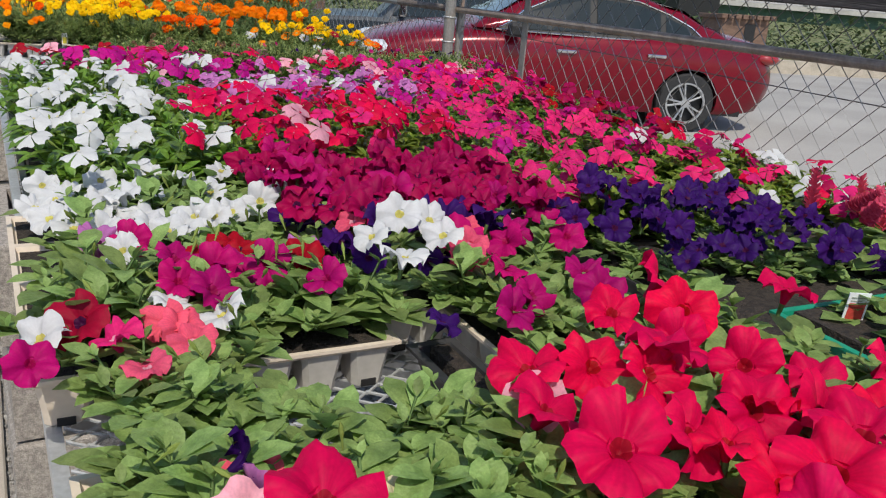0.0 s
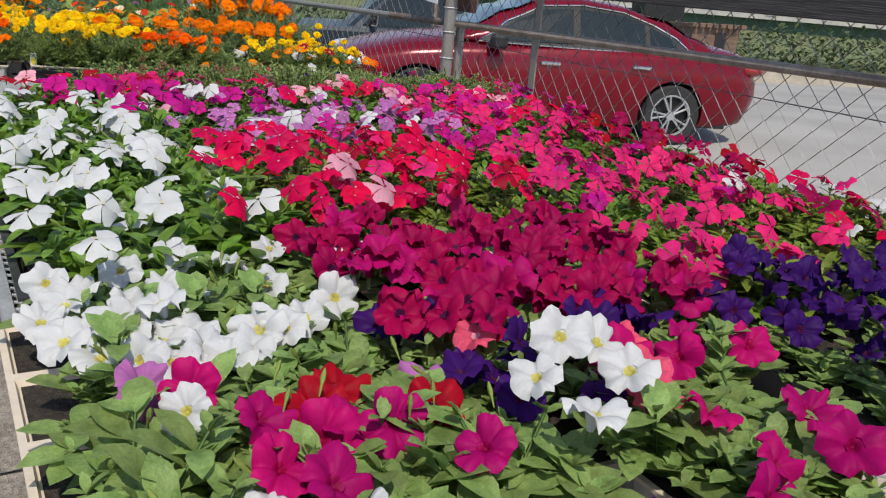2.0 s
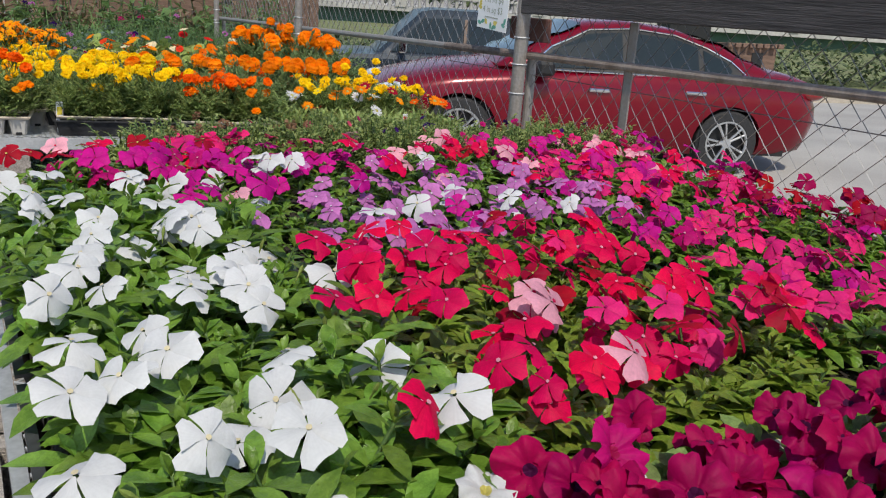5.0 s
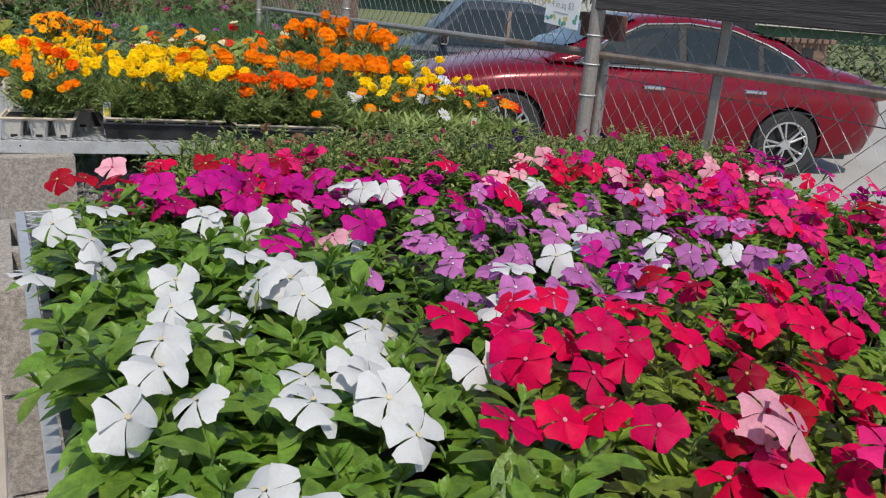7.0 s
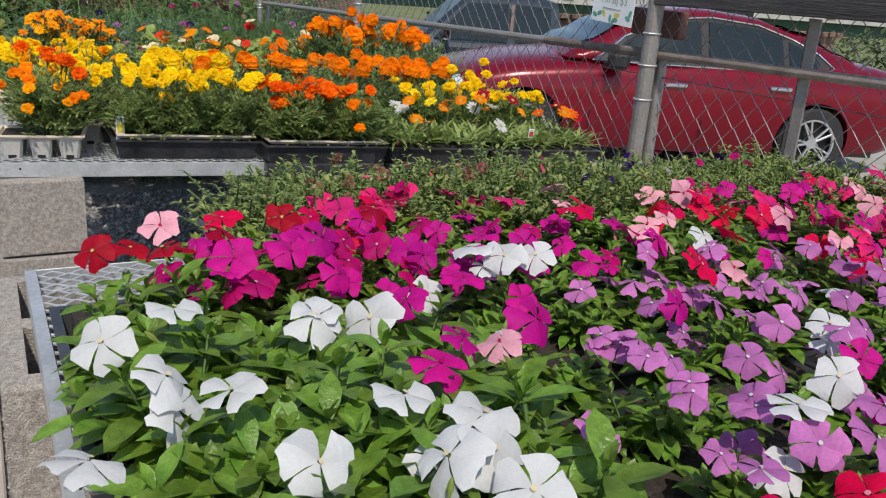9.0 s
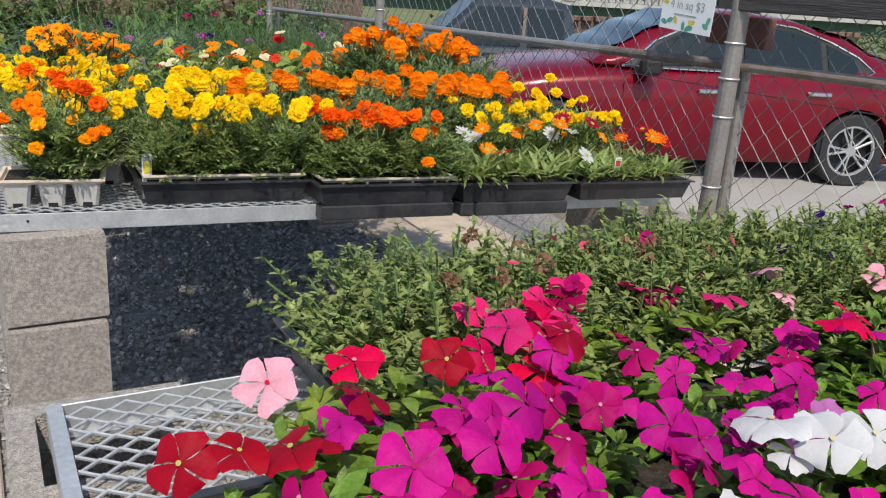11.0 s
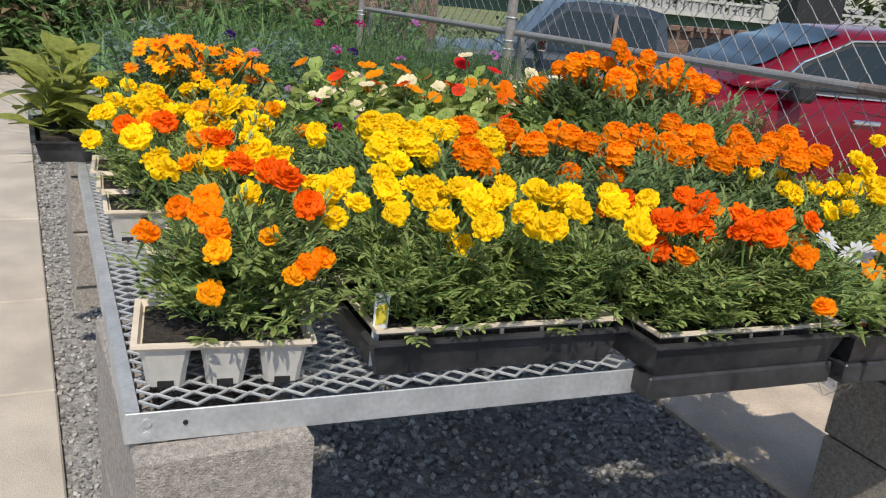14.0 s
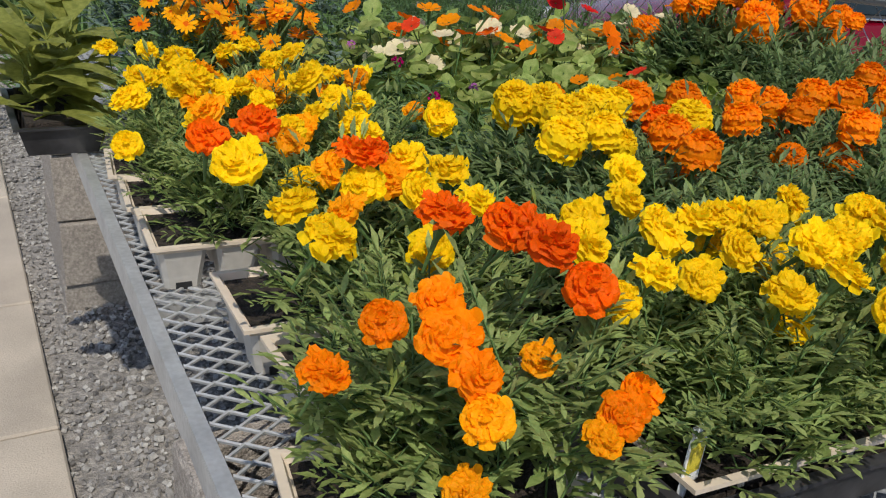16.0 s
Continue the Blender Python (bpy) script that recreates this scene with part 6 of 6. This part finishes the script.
            loops.append([bm.verts.new(pts[k] + (u * math.cos(q * 1.0472) + w * math.sin(q * 1.0472)) * 0.009) for q in range(6)])
        for k in range(len(loops)):
            a, b = loops[k], loops[(k + 1) % len(loops)]
            for q in range(6):
                bm.faces.new((a[q], a[(q + 1) % 6], b[(q + 1) % 6], b[q]))
        bmesh.ops.recalc_face_normals(bm, faces=bm.faces[:])
        part("chrome_strip", bm, M["chrome"], car, "thin chrome strip round the side windows")
        for x, z in ((0.42, 0.82), (1.42, 0.80)):
            bm = bmesh.new()
            box(bm, x - 0.11, x + 0.11, 0.925 * side - 0.012, 0.925 * side + 0.022, z - 0.018, z + 0.018, 0.010)
            part("door_handle", bm, M["chrome"], car, "chrome door handle")
        bm = bmesh.new()
        box(bm, 1.96, 2.10, 0.86 * side - 0.10 * (side < 0), 0.86 * side + 0.10 * (side > 0), 0.93, 0.96)
        box(bm, 1.93, 2.10, (0.96 if side > 0 else -1.10), (1.10 if side > 0 else -0.96), 0.92, 1.06, 0.03)
        part("mirror", bm, M["dark"], car)
        bm = bmesh.new()
        for a, b in ((2.18, 2.184), (1.118, 1.123), (0.30, 0.305)):
            box(bm, a, b, 0.905 * side - 0.002, 0.905 * side + 0.010, 0.28, 0.84)
        part("door_seam", bm, M["dark"], car)
        bm = bmesh.new()
        bmesh.ops.create_uvsphere(bm, u_segments=14, v_segments=8, radius=1.0, matrix=Matrix.Translation((3.36, 0.70 * side, 0.68)) @ Matrix.Rotation(0.35 * side, 4, "Z") @ Matrix.Diagonal((0.30, 0.13, 0.085, 1)))
        part("headlight", bm, M["lamp"], car, smooth=True)
        bm = bmesh.new()
        bmesh.ops.create_uvsphere(bm, u_segments=12, v_segments=8, radius=1.0, matrix=Matrix.Translation((-0.93, 0.70 * side, 0.86)) @ Matrix.Diagonal((0.16, 0.13, 0.08, 1)))
        part("tail_light", bm, M["lampred"], car, smooth=True)
        for x in (0.0, 2.78):
            wheel(car, x, 0.80 * side)
    for nm, xa, xb in (("windscreen", 2.34, 1.56), ("rear_screen", -0.44, 0.34)):
        bm = bmesh.new()
        rows = []
        for k in range(9):
            x = xa + (xb - xa) * k / 8
            zr, wr_ = interp(roof, x)
            rows.append([bm.verts.new((x, wr_ * f * 0.93, zr + 0.012 - 0.012 * f * f + 0.010)) for f in (-1, -0.5, 0, 0.5, 1)])
        for a, b in zip(rows, rows[1:]):
            for q in range(4):
                bm.faces.new((a[q], a[q + 1], b[q + 1], b[q]))
        bmesh.ops.recalc_face_normals(bm, faces=bm.faces[:])
        part(nm, bm, M["carglass"], car, smooth=True)
    bm = bmesh.new()
    box(bm, -0.7, 3.4, -0.78, 0.78, 0.20, 0.62)
    part("underbody", bm, M["dark"], car)
    return car


sedan(Matrix.Translation((6.46, 3.36, -0.205)) @ Matrix.Rotation(CAR_DIR, 4, "Z"), 0.90)


def pickup(m, scale):
    car = thing("pickup_truck", (0, 0, 0), "dark blue and tan extended-cab pickup truck parked on the street", "truck")
    car.matrix_basis = m @ Matrix.Diagonal((scale, scale, scale, 1))
    table = [(-1.2, 0.90, 1.02, 0.42), (1.2, 0.92, 1.02, 0.40), (3.2, 0.92, 1.0, 0.40), (4.2, 0.88, 0.95, 0.42), (4.4, 0.80, 0.86, 0.46)]
    for nm, lo, hi, material in (("lower_body", 0.0, 0.52, "trucktan"), ("body", 0.52, 1.0, "truckblue")):
        secs = []
        for i in range(23):
            x = -1.2 + 5.6 * i / 22
            w, zd, z0 = interp(table, x)
            za, zb = z0 + (zd - z0) * lo, z0 + (zd - z0) * hi
            half = [(w - 0.03, za), (w, za + 0.05), (w, zb - 0.06), (w - 0.05, zb), (0, zb + 0.02)]
            secs.append([(x, y, z) for y, z in half] + [(x, -y, z) for y, z in half[-2::-1]])
        ob = part(nm, loft(secs), M[material], car)
        if not lo:
            cut_wheels(ob, (0.0, 3.4), 0.42)
    roof = [(0.75, 1.02, 0.80), (0.85, 1.66, 0.66), (1.2, 1.72, 0.64), (2.0, 1.72, 0.64), (2.25, 1.68, 0.66), (2.95, 1.02, 0.80)]
    secs = []
    for i in range(23):
        x = 0.75 + 2.2 * i / 22
        zr, w = interp(roof, x)
        half = [(0.84, 1.0), (w + 0.03, max(1.0, zr - 0.08)), (w - 0.05, zr), (0, zr + 0.02)]
        secs.append([(x, y, z) for y, z in half] + [(x, -y, z) for y, z in half[-2::-1]])
    part("cab", loft(secs), M["truckblue"], car)
    for side in (1, -1):
        for pts in (((2.72, 1.06), (2.22, 1.58), (1.62, 1.60), (1.62, 1.06)), ((1.50, 1.06), (1.50, 1.60), (0.98, 1.58), (0.95, 1.06))):
            bm = bmesh.new()
            vs_ = []
            for x, z in pts:
                vs_.append(bm.verts.new((x, side * (0.862 - (z - 1.0) * 0.245), z)))
            bm.faces.new(vs_)
            r = bmesh.ops.extrude_face_region(bm, geom=bm.faces[:])
            bmesh.ops.translate(bm, vec=(0, -0.03 * side, 0), verts=[g for g in r["geom"] if isinstance(g, bmesh.types.BMVert)])
            bmesh.ops.recalc_face_normals(bm, faces=bm.faces[:])
            part("side_window", bm, M["carglass"], car)
        bm = bmesh.new()
        box(bm, 1.54, 1.585, side * 0.80 - 0.01, side * 0.80 + 0.01, 1.02, 1.6, 0, Matrix.Rotation(0.0, 4, "X"))
        part("door_pillar", bm, M["trucktan"], car)
        bm = bmesh.new()
        box(bm, 2.50, 2.62, min(0.92 * side, 1.10 * side), max(0.92 * side, 1.10 * side), 1.06, 1.26, 0.02)
        part("mirror", bm, M["chrome"], car, "pale metal door mirror")
        for x in (0.0, 3.4):
            wheel(car, x, 0.80 * side, 0.37, 0.22)
    bm = bmesh.new()
    box(bm, -0.9, 4.2, -0.8, 0.8, 0.36, 0.70)
    part("underbody", bm, M["dark"], car)
    return car


pickup(Matrix.Translation((8.1, 8.15, -0.60)) @ Matrix.Rotation(CAR_DIR, 4, "Z"), 0.92)

# ---------------------------------------------------------------- beyond the street
ux, uy = Vector((math.cos(CAR_DIR), math.sin(CAR_DIR), 0)), Vector((math.sin(CAR_DIR), -math.cos(CAR_DIR), 0))
def far(a, b, z=0.0):
    """A place a metres along the street's direction and b metres across it, from the sedan."""
    p = Vector((6.46, 3.36, z)) + ux * a + uy * b
    p.z += road_fall(p.y)
    return p


def quad_box(name, a0, a1, b0, b1, z0, z1, material, label, category, kind="", parent=None, bevel=0.0):
    bm = bmesh.new()
    box(bm, a0, a1, b0, b1, z0, z1, bevel)
    for v in bm.verts:
        v.co = far(v.co.x, v.co.y, v.co.z)
    bmesh.ops.recalc_face_normals(bm, faces=bm.faces[:])
    ob = part(name, bm, M[material], parent)
    return tagged(ob, label, category, kind=kind) if category else tagged(ob, label)


quad_box("verge", -40, 60, 9.5, 60, -0.4, -0.10, "grass", "dry grassy verge across the street", "verge", "structure")
quad_box("kerb", -40, 60, 9.25, 9.5, -0.4, -0.08, "kerb", "far kerb of the street", "kerb", "structure")

def hedge(name, a0, a1, b0, b1, z0, z1, n, material, label, category, ls=0.16):
    r = random.Random(hash((round(a0), round(b0), n)) % 1000)
    V, F = [], []
    for i in range(n):
        a, b = r.uniform(a0, a1), r.uniform(b0, b1)
        hgt = z1 * (0.72 + 0.28 * noise.noise(Vector((a * 0.6, b * 0.6, 1.3))) + 0.12 * noise.noise(Vector((a * 2.3, b, 0))))
        p = far(a, b, r.uniform(z0, max(z0 + 0.05, hgt)))
        ln = ls * r.uniform(0.6, 1.4)
        add_leaf(V, F, p, rvec(r, -0.3, 0.9), Vector((0, 0, 1)), ln, ln * 0.6, 0.2, 0.2, segs=2)
    return tagged(new(name, raw(name, [tuple(v) for v in V], F, M[material])), label, category, kind="stuff")


hedge("hedge", -16, 6.5, 10.2, 12.5, -0.1, 1.25, 9000, "l_hedge", "dull green hedge across the street", "hedge")
hedge("shrubs", 6, 34, 12.0, 15.0, -0.1, 0.75, 5000, "l_hedge", "low dry scrub across the street", "shrubs", 0.2)
hedge("far_trees", -40, 60, 36, 44, 1.0, 9.0, 14000, "l_hedge", "dark trees behind the bridge", "trees", 0.7)

# bridge with its balustrade
bridge = thing("bridge", (0, 0, 0), "grey concrete road bridge with a balustrade over a green girder", "bridge", kind="structure")
quad_box("girder", -30, 45, 30.0, 30.6, 0.25, 0.82, "girder", "dark green painted girder", "", parent=bridge)
quad_box("deck", -30, 45, 29.6, 34.0, 0.82, 1.02, "concrete", "", "", parent=bridge)
quad_box("hand_rail", -30, 45, 29.65, 29.95, 1.42, 1.52, "concrete", "", "", parent=bridge)
bm = bmesh.new()
box(bm, -0.07, 0.07, -0.09, 0.09, 1.02, 1.42, 0.02)
bal = to_mesh("baluster", bm, M["concrete"])
for i in range(150):
    ob = new("baluster", bal)
    ob.parent = bridge
    p = far(-14 + i * 0.32, 29.8)
    ob.matrix_basis = pose(p.x, p.y, p.z, 0, 0, 158.8)
for i in range(9):
    quad_box("pier", -18 + 6 * i, -17.5 + 6 * i, 29.55, 30.0, 1.0, 1.62, "concrete", "", "", parent=bridge)
# the pillar's shade is put into its near-black colour
quad_box("bridge_pillar", -7.1, -5.9, 15.2, 16.2, -0.3, 3.2, "dark", "dark shaded pillar of the bridge", "pillar", "structure")

# brown timber bins across the street
for a, b, w, h in ((-4.25, 6.3, 0.9, 1.02), (-0.9, 6.6, 1.5, 1.12)):
    bin_ = thing("timber_bin", (0, 0, 0), "brown timber bin enclosure beside the street", "bin", "timber bins")
    quad_box("bin_body", a, a + w, b, b + 0.9, -0.2, h - 0.12, "brownwood", "", "", parent=bin_)
    for k in range(8):
        quad_box("lid_slat", a - 0.08 + k * (w + 0.16) / 8, a - 0.08 + (k + 0.8) * (w + 0.16) / 8, b - 0.1, b + 1.0, h - 0.12, h - 0.04, "brownwood", "", "", parent=bin_, bevel=0.01)
    # near-black panel on the solid front stands in for the shaded hollow
    quad_box("opening_shade", a + 0.25, a + w * 0.5, b - 0.02, b + 0.02, h - 0.55, h - 0.2, "dark", "", "", parent=bin_)

# ---------------------------------------------------------------- garden behind the benches
def clump(species, green, x, y, s, label, group):
    ob = thing(species, (x, y, 0.0))
    fo = new("foliage", green_mesh(green, pr.randrange(4)))
    fo.parent = ob
    fo.matrix_basis = pose(0, 0, 0, 0, 0, pr.uniform(0, 360)) @ Matrix.Diagonal((s, s, s * pr.uniform(0.85, 1.15), 1))
    tagged(fo, kind="stuff")
    return tagged(ob, label, "plant", group)


gr = random.Random(12)
for i in range(150):
    x, y = gr.uniform(0.38, 2.1), gr.uniform(2.75, 6.8)
    kind = gr.choice(("herb", "herb", "dill", "blade", "greyherb", "herb"))
    if x > 1.2 and y < 5:
        kind = gr.choice(("dill", "dill", "herb"))
    if x < 0.5 and y > 3:
        kind = gr.choice(("blade", "herb", "dill"))
    clump({"herb": "leafy_herb", "dill": "dill_clump", "blade": "grassy_clump", "greyherb": "grey_herb"}[kind], kind, x, y, gr.uniform(1.5, 2.4),
          {"herb": "dense leafy green garden herb", "dill": "feathery green dill growing in the garden", "blade": "clump of long green blades", "greyherb": "grey-green leafy garden plant"}[kind], "garden plants")
for i in range(40):
    x, y = gr.uniform(-0.4, 3.5), gr.uniform(7, 9.5)
    clump("dry_shrub" if i % 3 == 0 else "leafy_herb", "dry" if i % 3 == 0 else "herb", x, y, gr.uniform(2.6, 4.2),
          "brown dry shrub at the garden's end" if i % 3 == 0 else "tall leafy green garden plant", "garden plants")
for i in range(14):
    x, y = gr.uniform(0.3, 1.8), gr.uniform(1.5, 2.6)
    single("cluster", gr.choice(("lav", "mag", "pur")), x, y, 1.0 + gr.uniform(-0.06, 0.1), (0, -0.4, 1), 0.8)

# old boards and posts at the garden's end
shed = thing("board_fence", (0, 9.9, 0), "weathered brown board fence at the end of the garden", "fence", kind="structure")
for i in range(30):
    bm = bmesh.new()
    x = 0.2 + i * 0.16
    box(bm, x, x + 0.145, -0.012, 0.012, 0, 1.15 + gr.uniform(-0.05, 0.05), 0.003)
    part("board", bm, M["brownwood"], shed)
bm = bmesh.new()
tube(bm, (0.98, 7.6, -0.1), (1.0, 7.6, 1.6), 0.06, 12)
tagged(part("wood_post", bm, M["brownwood"]), "weathered grey-brown wooden post in the garden", "post")

# traffic cone and a white fence far along the walk
cone = thing("traffic_cone", (-0.05, 11.5, 0), "orange traffic cone with a white band", "traffic cone")
for nm, z0, z1, r0, r1, m in (("base", 0, 0.04, 0.2, 0.2, "orangep"), ("cone_lower", 0.04, 0.26, 0.14, 0.095, "orangep"), ("band", 0.26, 0.48, 0.095, 0.05, "whitep"), ("cone_top", 0.48, 0.68, 0.05, 0.02, "orangep")):
    bm = bmesh.new()
    tube(bm, (0, 0, z0), (0, 0, z1), r0, 20, r1)
    part(nm, bm, M[m], cone)
wf = thing("rail_fence", (0, 13.5, 0), "white painted rail fence at the end of the walk", "fence", kind="structure")
for z in (0.25, 0.55, 0.85):
    bm = bmesh.new()
    box(bm, -5, 0.6, -0.02, 0.02, z, z + 0.10, 0.004)
    part("fence_rail", bm, M["whitep"], wf)
for i in range(4):
    bm = bmesh.new()
    box(bm, -4.9 + i * 1.8, -4.8 + i * 1.8, -0.07, -0.02, 0, 1.05, 0.004)
    part("fence_post", bm, M["brownwood"], wf)
